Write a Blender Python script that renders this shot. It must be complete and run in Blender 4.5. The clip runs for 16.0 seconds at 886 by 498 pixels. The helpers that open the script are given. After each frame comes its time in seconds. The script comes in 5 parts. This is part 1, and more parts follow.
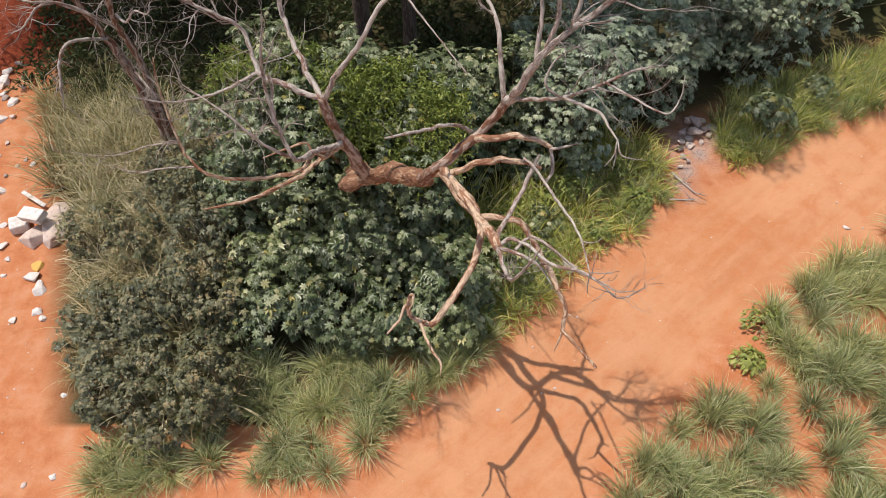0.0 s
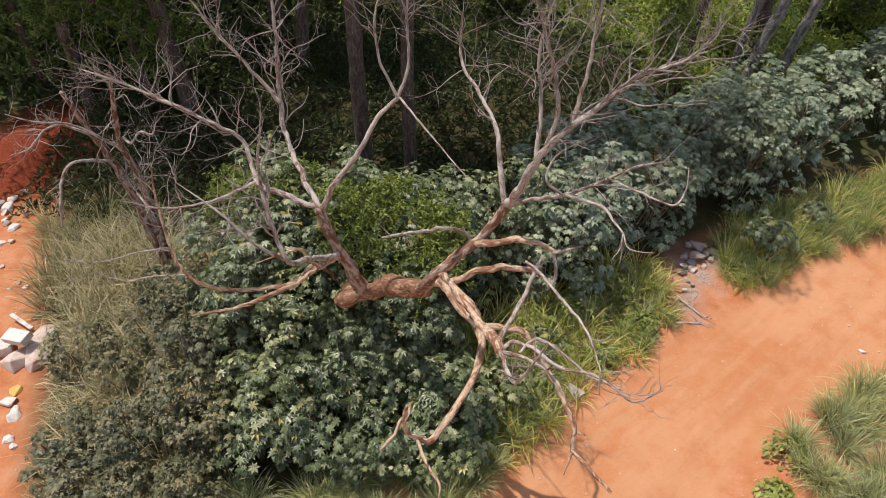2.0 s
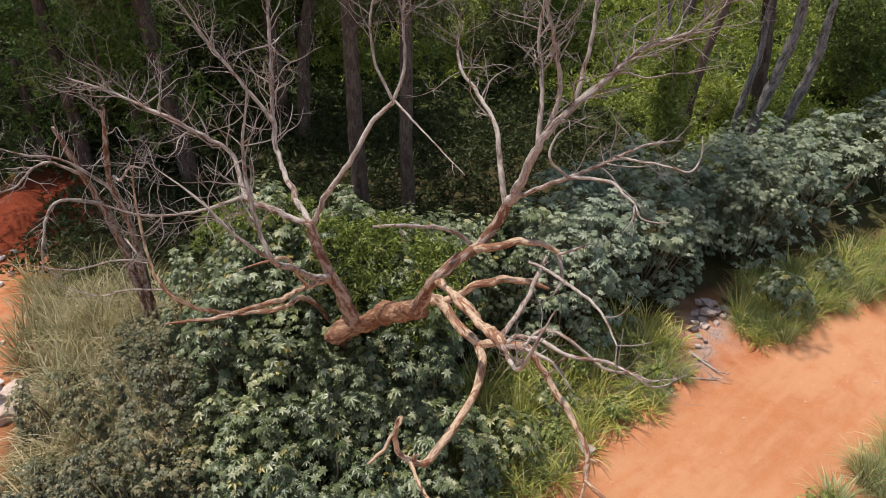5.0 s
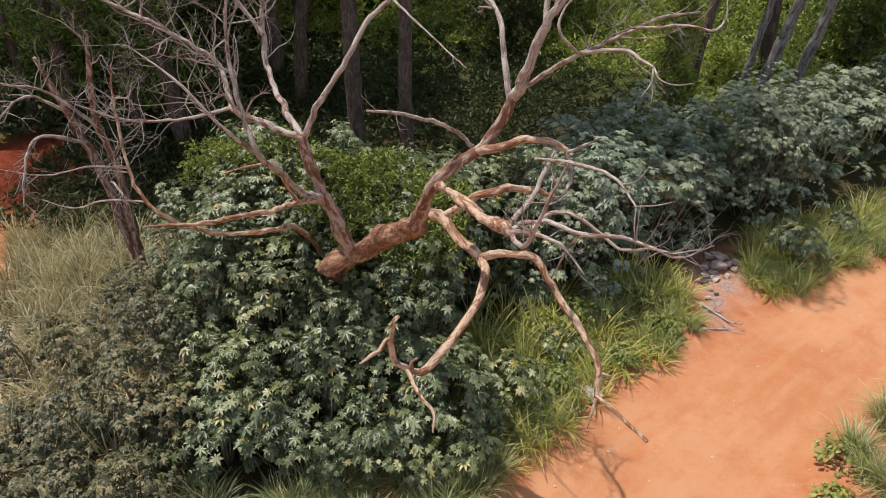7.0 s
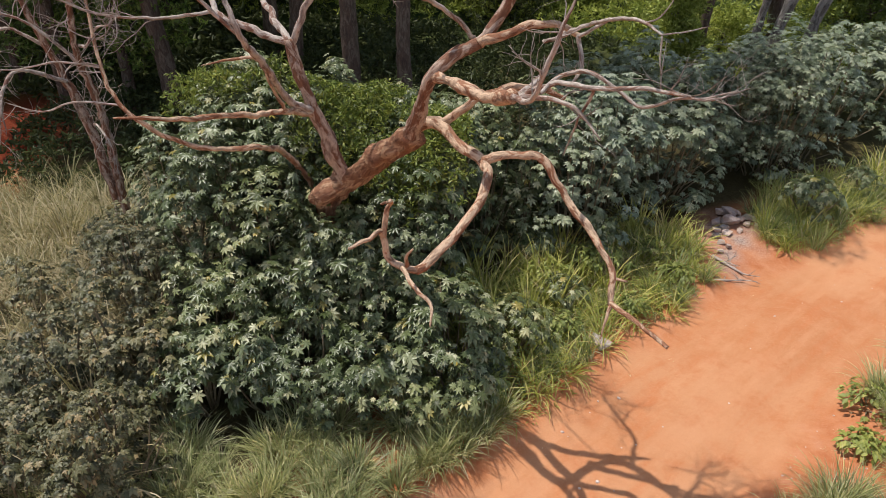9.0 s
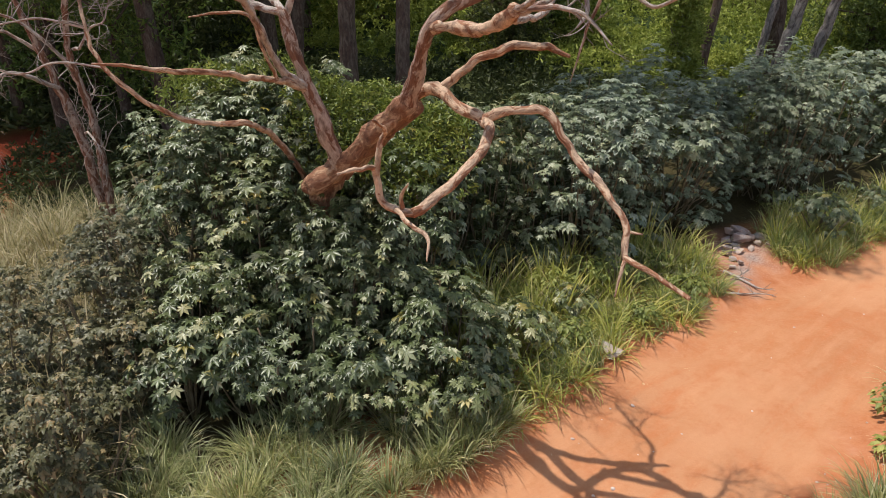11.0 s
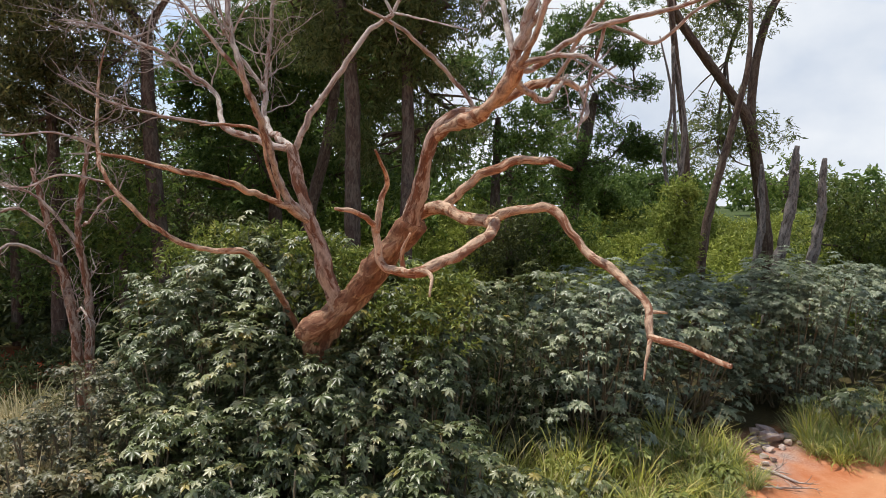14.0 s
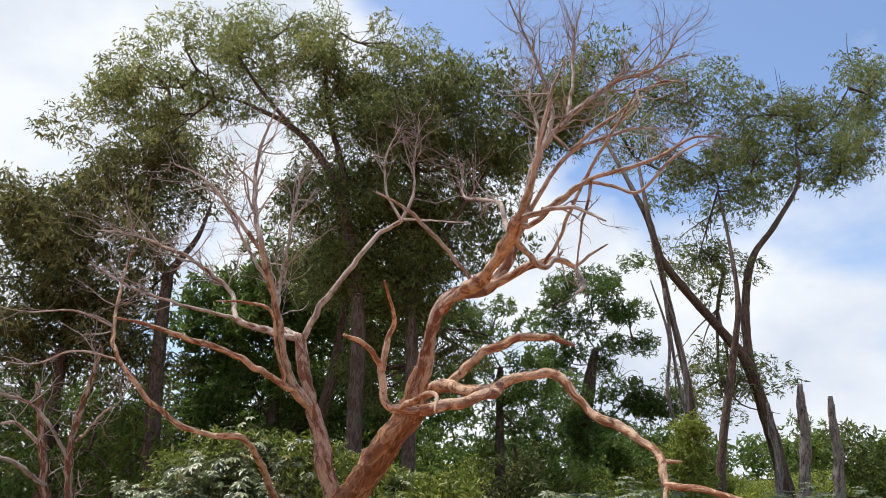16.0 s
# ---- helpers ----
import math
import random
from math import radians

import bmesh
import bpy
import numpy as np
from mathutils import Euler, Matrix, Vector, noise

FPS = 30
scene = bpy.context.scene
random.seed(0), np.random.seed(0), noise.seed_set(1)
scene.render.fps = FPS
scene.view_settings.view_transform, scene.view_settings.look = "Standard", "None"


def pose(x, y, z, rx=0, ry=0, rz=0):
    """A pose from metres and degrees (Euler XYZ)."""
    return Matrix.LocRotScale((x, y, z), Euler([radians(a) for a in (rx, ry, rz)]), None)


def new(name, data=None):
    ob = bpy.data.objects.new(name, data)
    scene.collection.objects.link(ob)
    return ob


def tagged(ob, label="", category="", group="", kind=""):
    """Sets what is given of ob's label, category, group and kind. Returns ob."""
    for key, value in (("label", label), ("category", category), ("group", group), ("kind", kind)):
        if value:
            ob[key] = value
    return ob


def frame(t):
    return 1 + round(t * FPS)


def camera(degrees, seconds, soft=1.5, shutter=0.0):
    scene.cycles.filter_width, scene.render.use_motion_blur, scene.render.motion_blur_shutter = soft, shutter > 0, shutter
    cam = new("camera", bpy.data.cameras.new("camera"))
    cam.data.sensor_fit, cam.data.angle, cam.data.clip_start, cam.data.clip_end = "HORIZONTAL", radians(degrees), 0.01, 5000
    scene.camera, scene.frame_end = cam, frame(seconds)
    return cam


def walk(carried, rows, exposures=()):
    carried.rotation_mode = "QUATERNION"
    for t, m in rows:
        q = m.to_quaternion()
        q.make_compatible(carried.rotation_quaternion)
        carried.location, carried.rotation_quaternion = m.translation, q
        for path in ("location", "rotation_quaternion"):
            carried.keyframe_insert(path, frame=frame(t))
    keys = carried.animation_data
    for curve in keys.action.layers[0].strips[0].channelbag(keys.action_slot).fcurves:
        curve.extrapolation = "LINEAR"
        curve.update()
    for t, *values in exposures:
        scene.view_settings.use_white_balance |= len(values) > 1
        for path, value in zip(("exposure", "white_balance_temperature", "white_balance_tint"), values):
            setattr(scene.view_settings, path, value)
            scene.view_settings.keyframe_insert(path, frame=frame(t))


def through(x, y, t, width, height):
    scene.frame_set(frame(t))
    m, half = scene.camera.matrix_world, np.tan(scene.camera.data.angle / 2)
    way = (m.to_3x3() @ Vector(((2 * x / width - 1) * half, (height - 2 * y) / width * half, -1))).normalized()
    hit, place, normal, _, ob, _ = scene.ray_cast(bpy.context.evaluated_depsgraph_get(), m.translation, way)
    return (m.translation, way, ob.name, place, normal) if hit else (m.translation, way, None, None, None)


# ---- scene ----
cam = camera(64.7, 16.0, soft=0.8)
METRES, EYE, TILT, LEAN, TURN = 10.0, 13.4, -53.9, 0.0, 0.0
ROWS = [
    (0.0, 0.0, 0.0, 0.0, 0.0, 0.0, -0.0),
    (0.5, 0.0002, 0.0094, -0.011, -0.01, 2.82, -0.02),
    (1.0, -0.0003, 0.025, -0.0264, -0.04, 6.01, -0.03),
    (1.5, 0.001, 0.039, -0.0399, -0.02, 8.77, -0.03),
    (2.0, 0.0021, 0.0525, -0.0533, 0.04, 11.91, -0.03),
    (2.5, 0.003, 0.0637, -0.0666, 0.03, 14.61, -0.02),
    (3.0, 0.0038, 0.0773, -0.0834, 0.03, 17.7, -0.02),
    (5.5, 0.0092, 0.1889, -0.2024, 0.16, 21.06, -0.1),
    (6.0, 0.0095, 0.2152, -0.2265, 0.16, 21.08, -0.1),
    (6.5, 0.0097, 0.2424, -0.25, 0.17, 21.1, -0.1),
    (7.0, 0.0094, 0.2708, -0.272, 0.2, 21.14, -0.11),
    (7.5, 0.0091, 0.2994, -0.2936, 0.2, 21.17, -0.1),
    (8.0, 0.0097, 0.3292, -0.3156, 0.22, 21.19, -0.1),
    (8.5, 0.01, 0.3584, -0.3383, 0.22, 21.3, -0.12),
    (9.0, 0.0108, 0.3873, -0.3625, 0.22, 21.71, -0.11),
    (11.5, 0.0131, 0.5258, -0.4747, 0.33, 30.45, -0.1),
    (12.0, 0.0124, 0.5531, -0.4944, 0.31, 33.47, -0.11),
    (12.5, 0.0112, 0.5795, -0.5116, 0.28, 36.41, -0.19),
    (13.0, 0.011, 0.6056, -0.5292, 0.26, 39.37, -0.31),
    (13.5, 0.0093, 0.6355, -0.5476, 0.24, 44.61, -0.31),
    (14.0, 0.0091, 0.6645, -0.5686, 0.16, 50.37, -0.3),
    (14.5, 0.0094, 0.691, -0.5886, 0.18, 56.18, -0.34),
    (15.0, 0.0092, 0.7164, -0.6087, 0.15, 61.9, -0.43),
    (15.5, 0.0083, 0.7388, -0.6276, 0.18, 67.53, -0.46),
    (16.0, 0.0069, 0.7572, -0.6469, 0.17, 72.77, -0.5),
]
EXPOSURES = [(0.0, 0.0), (13.0, 0.0), (14.8, 0.14), (16.0, 0.16)]
walk(cam, [(t, pose(0, 0, EYE, TILT, LEAN, TURN) @ pose(METRES * x, METRES * y, METRES * z, 90 + pitch, roll, yaw)) for t, x, y, z, yaw, pitch, roll in ROWS],
     exposures=EXPOSURES)

# ---- light ----
SUN = Vector((-1.5, 0.72, 4.9)).normalized()      # towards the sun
sun_data = bpy.data.lights.new("sun", "SUN")
sun_data.energy, sun_data.angle, sun_data.color = 4.6, radians(0.5), (1.0, 0.95, 0.87)
sun_lamp = new("sun", sun_data)
sun_lamp.matrix_world = SUN.to_track_quat("Z", "Y").to_matrix().to_4x4()

world = bpy.data.worlds.new("sky")
scene.world = world
world.use_nodes = True
wn, wl = world.node_tree.nodes, world.node_tree.links
wn.clear()
sky = wn.new("ShaderNodeTexSky")
sky.sky_type, sky.sun_disc = "NISHITA", False
sky.sun_elevation, sky.sun_rotation = math.asin(SUN.z), math.atan2(SUN.x, SUN.y)
sky.air_density, sky.dust_density, sky.ozone_density = 1.0, 1.3, 1.2
coord = wn.new("ShaderNodeTexCoord")
stretch = wn.new("ShaderNodeMapping")
stretch.inputs["Scale"].default_value = (1.0, 1.0, 1.5)
stretch.inputs["Location"].default_value = (3.1, 0.4, 0.35)
wl.new(coord.outputs["Generated"], stretch.inputs["Vector"])
puffs = wn.new("ShaderNodeTexNoise")
puffs.inputs["Scale"].default_value, puffs.inputs["Detail"].default_value = 2.1, 7
puffs.inputs["Roughness"].default_value, puffs.inputs["Distortion"].default_value = 0.48, 0.1
wl.new(stretch.outputs["Vector"], puffs.inputs["Vector"])
cover = wn.new("ShaderNodeValToRGB")
cover.color_ramp.elements[0].position, cover.color_ramp.elements[1].position = 0.43, 0.54
rise = wn.new("ShaderNodeSeparateXYZ")
wl.new(coord.outputs["Generated"], rise.inputs["Vector"])
bank = wn.new("ShaderNodeMath")                   # the cover closes up towards the horizon
bank.operation, bank.inputs[1].default_value, bank.inputs[2].default_value = "MULTIPLY_ADD", -0.3, 0.15
wl.new(rise.outputs["Z"], bank.inputs[0])
heap = wn.new("ShaderNodeMath")
wl.new(puffs.outputs["Fac"], heap.inputs[0])
wl.new(bank.outputs["Value"], heap.inputs[1])
wl.new(heap.outputs["Value"], cover.inputs["Fac"])
shade = wn.new("ShaderNodeTexNoise")
shade.inputs["Scale"].default_value, shade.inputs["Detail"].default_value = 5.0, 5
wl.new(stretch.outputs["Vector"], shade.inputs["Vector"])
cloud = wn.new("ShaderNodeValToRGB")
cloud.color_ramp.elements[0].position, cloud.color_ramp.elements[0].color = 0.3, (4.3, 4.8, 5.6, 1)
cloud.color_ramp.elements[1].position, cloud.color_ramp.elements[1].color = 0.6, (6.0, 6.25, 6.6, 1)
wl.new(shade.outputs["Fac"], cloud.inputs["Fac"])
mix = wn.new("ShaderNodeMix")
mix.data_type = "RGBA"
wl.new(cover.outputs["Color"], mix.inputs["Factor"])
clear = wn.new("ShaderNodeMix")
clear.data_type, clear.blend_type = "RGBA", "MULTIPLY"
clear.inputs["Factor"].default_value, clear.inputs["B"].default_value = 1.0, (1.12, 1.18, 1.27, 1)
wl.new(sky.outputs["Color"], clear.inputs["A"])
wl.new(clear.outputs["Result"], mix.inputs["A"])
wl.new(cloud.outputs["Color"], mix.inputs["B"])
back = wn.new("ShaderNodeBackground")
back.inputs["Strength"].default_value = 0.14
wl.new(mix.outputs["Result"], back.inputs["Color"])
wl.new(back.outputs["Background"], wn.new("ShaderNodeOutputWorld").inputs["Surface"])

# ---- materials ----
def material(name, roughness=0.8, specular=0.3):
    m = bpy.data.materials.new(name)
    m.use_nodes = True
    b = m.node_tree.nodes["Principled BSDF"]
    b.inputs["Roughness"].default_value = roughness
    b.inputs["Specular IOR Level"].default_value = specular
    return m, m.node_tree.nodes, m.node_tree.links, b


def noise_node(n, l, vector, scale, detail=4.0, rough=0.55, distortion=0.0):
    t = n.new("ShaderNodeTexNoise")
    t.inputs["Scale"].default_value, t.inputs["Detail"].default_value = scale, detail
    t.inputs["Roughness"].default_value, t.inputs["Distortion"].default_value = rough, distortion
    l.new(vector, t.inputs["Vector"])
    return t.outputs["Fac"]


def ramp_node(n, l, fac, *stops):
    r = n.new("ShaderNodeValToRGB")
    while len(r.color_ramp.elements) < len(stops):
        r.color_ramp.elements.new(0.5)
    for e, (p, c) in zip(r.color_ramp.elements, stops):
        e.position, e.color = p, (*c, 1)
    l.new(fac, r.inputs["Fac"])
    return r.outputs["Color"]


def mix_node(n, l, fac, a, b, blend="MIX"):
    x = n.new("ShaderNodeMix")
    x.data_type, x.blend_type = "RGBA", blend
    for v, s in ((fac, "Factor"), (a, "A"), (b, "B")):
        if isinstance(v, (int, float)):
            x.inputs[s].default_value = v
        elif isinstance(v, tuple):
            x.inputs[s].default_value = (*v, 1)
        else:
            l.new(v, x.inputs[s])
    return x.outputs["Result"]


def bump_node(n, l, b, height, strength, distance):
    u = n.new("ShaderNodeBump")
    u.inputs["Strength"].default_value, u.inputs["Distance"].default_value = strength, distance
    l.new(height, u.inputs["Height"])
    l.new(u.outputs["Normal"], b.inputs["Normal"])


def position(n):
    return n.new("ShaderNodeNewGeometry").outputs["Position"]


def object_coords(n):
    return n.new("ShaderNodeTexCoord").outputs["Object"]


def leaf_material(name, stops, roughness=0.5, through=0.25, specular=0.35, patch=None):
    """Foliage: each leaf takes its own tone; a share of the light goes through it."""
    m, n, l, b = material(name, roughness, specular)
    g = n.new("ShaderNodeNewGeometry")
    col = ramp_node(n, l, g.outputs["Random Per Island"], *stops)
    own = ramp_node(n, l, n.new("ShaderNodeObjectInfo").outputs["Random"], (0.0, (0.66, 0.68, 0.62)), (0.5, (0.95, 0.95, 0.95)), (1.0, (1.22, 1.12, 0.92)))
    col = mix_node(n, l, 1.0, col, own, "MULTIPLY")
    big = noise_node(n, l, g.outputs["Position"], 1.1, 4)
    col = mix_node(n, l, ramp_node(n, l, big, (0.4, (0, 0, 0)), (0.7, (0.6, 0.6, 0.6))), col, patch or stops[len(stops) // 2][1])
    small = noise_node(n, l, g.outputs["Position"], 60.0, 2)
    col = mix_node(n, l, 0.35, col, ramp_node(n, l, small, (0.3, (0.35, 0.35, 0.35)), (0.7, (1, 1, 1))), "MULTIPLY")
    l.new(col, b.inputs["Base Color"])
    t = n.new("ShaderNodeBsdfTranslucent")
    l.new(col, t.inputs["Color"])
    s = n.new("ShaderNodeMixShader")
    s.inputs["Fac"].default_value = through
    l.new(b.outputs["BSDF"], s.inputs[1])
    l.new(t.outputs["BSDF"], s.inputs[2])
    l.new(s.outputs["Shader"], n["Material Output"].inputs["Surface"])
    return m


def wood_material(name, bare, bark, dark, bark_share, roughness=0.8):
    """Dead or living wood: strips of bark over bare wood, cracks along the grain."""
    m, n, l, b = material(name, roughness, 0.2)
    run = n.new("ShaderNodeAttribute")
    run.attribute_name = "grain"
    p = run.outputs["Vector"]
    patch = noise_node(n, l, p, 7.5, 8, 0.68, 1.0)
    share = ramp_node(n, l, patch, (bark_share - 0.025, (1, 1, 1)), (bark_share + 0.025, (0, 0, 0)))
    col = mix_node(n, l, share, bare, bark)
    tone = noise_node(n, l, p, 17.0, 5, 0.65, 0.3)
    col = mix_node(n, l, ramp_node(n, l, tone, (0.34, (0.7, 0.7, 0.7)), (0.55, (0, 0, 0))), col, dark)
    grain = noise_node(n, l, p, 75.0, 4, 0.65)
    col = mix_node(n, l, 0.45, col, ramp_node(n, l, grain, (0.32, (0.4, 0.36, 0.34)), (0.62, (1, 1, 1))), "MULTIPLY")
    l.new(col, b.inputs["Base Color"])
    h = mix_node(n, l, 0.5, tone, grain)
    bump_node(n, l, b, mix_node(n, l, 0.4, h, patch), 1.0, 0.05)
    return m


def ground_material():
    m, n, l, b = material("red_soil", 0.95, 0.1)
    p = position(n)
    big = noise_node(n, l, p, 0.35, 5, 0.6, 0.4)
    mid = noise_node(n, l, p, 2.2, 6, 0.6)
    fine = noise_node(n, l, p, 26.0, 5, 0.65)
    grit = noise_node(n, l, p, 140.0, 2, 0.6)
    soil = ramp_node(n, l, mid, (0.3, (0.39, 0.125, 0.05)), (0.52, (0.48, 0.19, 0.087)), (0.72, (0.52, 0.25, 0.143)))
    a = n.new("ShaderNodeAttribute")
    a.attribute_name = "track"
    packed = ramp_node(n, l, big, (0.35, (0.465, 0.195, 0.087)), (0.6, (0.51, 0.24, 0.118)))
    run = n.new("ShaderNodeMapping")
    run.vector_type = "TEXTURE"
    run.inputs["Rotation"].default_value = (0, 0, radians(41))
    run.inputs["Scale"].default_value = (3.6, 0.6, 1.0)
    l.new(p, run.inputs["Vector"])
    streak = noise_node(n, l, run.outputs["Vector"], 1.6, 7, 0.66, 0.1)
    packed = mix_node(n, l, ramp_node(n, l, streak, (0.46, (0, 0, 0)), (0.66, (0.6, 0.6, 0.6))), packed, (0.56, 0.27, 0.14))
    packed = mix_node(n, l, ramp_node(n, l, streak, (0.34, (0.5, 0.5, 0.5)), (0.46, (0, 0, 0))), packed, (0.5, 0.165, 0.065))
    soil = mix_node(n, l, a.outputs["Fac"], soil, packed)
    worn = noise_node(n, l, p, 1.7, 9, 0.72, 0.25)
    soil = mix_node(n, l, ramp_node(n, l, worn, (0.36, (0.45, 0.45, 0.45)), (0.5, (0, 0, 0))), soil, (0.44, 0.14, 0.052))
    soil = mix_node(n, l, ramp_node(n, l, worn, (0.52, (0, 0, 0)), (0.68, (0.4, 0.4, 0.4))), soil, (0.56, 0.285, 0.15))
    dust = ramp_node(n, l, fine, (0.5, (0, 0, 0)), (0.75, (0.5, 0.5, 0.5)))
    soil = mix_node(n, l, dust, soil, (0.56, 0.28, 0.15))
    soil = mix_node(n, l, 0.35, soil, ramp_node(n, l, grit, (0.3, (0.55, 0.5, 0.48)), (0.6, (1, 1, 1))), "MULTIPLY")
    a2 = n.new("ShaderNodeAttribute")
    a2.attribute_name = "litter"
    leafy = ramp_node(n, l, fine, (0.35, (0.035, 0.028, 0.014)), (0.65, (0.085, 0.07, 0.03)))
    soil = mix_node(n, l, a2.outputs["Fac"], soil, leafy)
    a3 = n.new("ShaderNodeAttribute")
    a3.attribute_name = "meadow"
    meadow = ramp_node(n, l, mid, (0.35, (0.035, 0.06, 0.018)), (0.7, (0.085, 0.1, 0.032)))
    soil = mix_node(n, l, a3.outputs["Fac"], soil, meadow)
    # the bank's red earth is coloured darker to include dappled tree shade
    for name, tone in (("ash", ((0.14, 0.1, 0.085), (0.42, 0.35, 0.31))), ("shaded_spoil", ((0.12, 0.022, 0.01), (0.24, 0.055, 0.025)))):
        a4 = n.new("ShaderNodeAttribute")
        a4.attribute_name = name
        soil = mix_node(n, l, a4.outputs["Fac"], soil, ramp_node(n, l, fine, (0.35, tone[0]), (0.62, tone[1])))
    l.new(soil, b.inputs["Base Color"])
    h = mix_node(n, l, 0.4, fine, grit)
    bump_node(n, l, b, h, 0.6, 0.03)
    return m


def plain_material(name, light, dark, scale=18.0, roughness=0.8, bump=0.4, specular=0.3):
    m, n, l, b = material(name, roughness, specular)
    p = object_coords(n)
    f = noise_node(n, l, p, scale, 6, 0.65)
    f2 = noise_node(n, l, p, scale * 0.2, 3)
    c = ramp_node(n, l, f, (0.3, dark), (0.65, light))
    c = mix_node(n, l, ramp_node(n, l, f2, (0.4, (0, 0, 0)), (0.7, (0.6, 0.6, 0.6))), c, tuple(0.7 * v + 0.3 * w for v, w in zip(dark, (0.6, 0.25, 0.1))))
    l.new(c, b.inputs["Base Color"])
    bump_node(n, l, b, f, bump, 0.02)
    return m


SOIL = ground_material()
DEAD = wood_material("tan_dead_wood", (0.64, 0.45, 0.31), (0.33, 0.155, 0.088), (0.085, 0.036, 0.024), 0.48)
RED = wood_material("red_barked_wood", (0.52, 0.39, 0.31), (0.24, 0.115, 0.07), (0.085, 0.035, 0.024), 0.5)
LIMB = wood_material("grey_dead_wood", (0.53, 0.45, 0.39), (0.28, 0.16, 0.118), (0.12, 0.065, 0.048), 0.44)
TRUNK = wood_material("orange_dead_wood", (0.5, 0.31, 0.19), (0.27, 0.13, 0.075), (0.065, 0.027, 0.019), 0.525)
TWIG = wood_material("dead_twig", (0.5, 0.425, 0.375), (0.31, 0.22, 0.18), (0.21, 0.135, 0.105), 0.38)
BARK = wood_material("live_bark", (0.17, 0.13, 0.10), (0.11, 0.072, 0.055), (0.045, 0.03, 0.025), 0.5, 0.9)
GREYBARK = wood_material("grey_snag", (0.26, 0.23, 0.21), (0.13, 0.11, 0.10), (0.04, 0.035, 0.035), 0.45, 0.9)
STEM = wood_material("green_stem", (0.27, 0.22, 0.14), (0.19, 0.145, 0.085), (0.12, 0.08, 0.05), 0.45, 0.7)
CASTOR = leaf_material("castor_leaf", ((0.0, (0.042, 0.052, 0.015)), (0.4, (0.12, 0.155, 0.056)), (0.75, (0.29, 0.33, 0.165)), (0.94, (0.58, 0.58, 0.38)), (0.985, (0.4, 0.32, 0.07))), 0.36, 0.28, 0.5, (0.1, 0.13, 0.045))
CASTOR_GREY = leaf_material("glaucous_leaf", ((0.0, (0.075, 0.098, 0.048)), (0.45, (0.21, 0.255, 0.15)), (0.92, (0.48, 0.52, 0.38))), 0.36, 0.28, 0.5, (0.195, 0.24, 0.14))
CASTOR_SMALL = leaf_material("dry_leaf", ((0.0, (0.034, 0.036, 0.016)), (0.45, (0.1, 0.102, 0.048)), (0.85, (0.25, 0.235, 0.135)), (0.97, (0.34, 0.25, 0.13))), 0.45, 0.25, 0.4, (0.125, 0.13, 0.055))
GRASS = leaf_material("grass_blade", ((0.0, (0.17, 0.21, 0.045)), (0.45, (0.4, 0.44, 0.1)), (0.8, (0.62, 0.61, 0.21)), (0.95, (0.76, 0.65, 0.32))), 0.5, 0.5, 0.35, (0.46, 0.46, 0.1))
GRASS_PALE = leaf_material("pale_grass_blade", ((0.0, (0.13, 0.16, 0.055)), (0.4, (0.34, 0.38, 0.15)), (0.75, (0.6, 0.6, 0.32)), (0.95, (0.78, 0.72, 0.44))), 0.4, 0.4, 0.45, (0.4, 0.41, 0.16))
GRASS_DEEP = leaf_material("deep_green_blade", ((0.0, (0.12, 0.17, 0.055)), (0.45, (0.3, 0.37, 0.13)), (0.8, (0.52, 0.55, 0.26)), (0.95, (0.72, 0.66, 0.38))), 0.42, 0.45, 0.4, (0.31, 0.36, 0.11))
GRASS_DRY = leaf_material("dry_grass_blade", ((0.0, (0.3, 0.25, 0.13)), (0.35, (0.55, 0.46, 0.28)), (0.75, (0.72, 0.61, 0.4)), (0.95, (0.82, 0.72, 0.52))), 0.6, 0.4, 0.3, (0.55, 0.45, 0.26))
GRASS_STRAW = leaf_material("straw_green_blade", ((0.0, (0.16, 0.15, 0.06)), (0.4, (0.33, 0.31, 0.14)), (0.75, (0.52, 0.46, 0.26)), (0.95, (0.74, 0.64, 0.42))), 0.55, 0.4, 0.3, (0.36, 0.31, 0.15))
CREEPER = leaf_material("creeper_leaf", ((0.0, (0.07, 0.1, 0.02)), (0.5, (0.2, 0.26, 0.05)), (0.95, (0.4, 0.44, 0.12))), 0.45, 0.35, 0.4, (0.16, 0.22, 0.04))
WEED = leaf_material("weed_leaf", ((0.0, (0.12, 0.15, 0.035)), (0.5, (0.28, 0.33, 0.08)), (0.95, (0.5, 0.5, 0.16))), 0.5, 0.35, 0.35, (0.26, 0.3, 0.07))
VINE = leaf_material("vine_leaf", ((0.0, (0.14, 0.18, 0.03)), (0.5, (0.36, 0.42, 0.075)), (0.95, (0.56, 0.6, 0.16))), 0.5, 0.4, 0.3, (0.24, 0.31, 0.055))
EUCALYPT = leaf_material("gum_leaf", ((0.0, (0.09, 0.115, 0.04)), (0.5, (0.23, 0.265, 0.09)), (0.95, (0.42, 0.43, 0.17))), 0.5, 0.62, 0.3, (0.23, 0.28, 0.09))
DUSKY = leaf_material("dusky_leaf", ((0.0, (0.08, 0.09, 0.033)), (0.5, (0.2, 0.205, 0.072)), (0.95, (0.38, 0.35, 0.13))), 0.5, 0.6, 0.3, (0.14, 0.145, 0.052))
BROAD = leaf_material("broad_leaf", ((0.0, (0.06, 0.11, 0.025)), (0.5, (0.15, 0.23, 0.05)), (0.95, (0.25, 0.33, 0.09))), 0.45, 0.5, 0.35, (0.13, 0.205, 0.045))
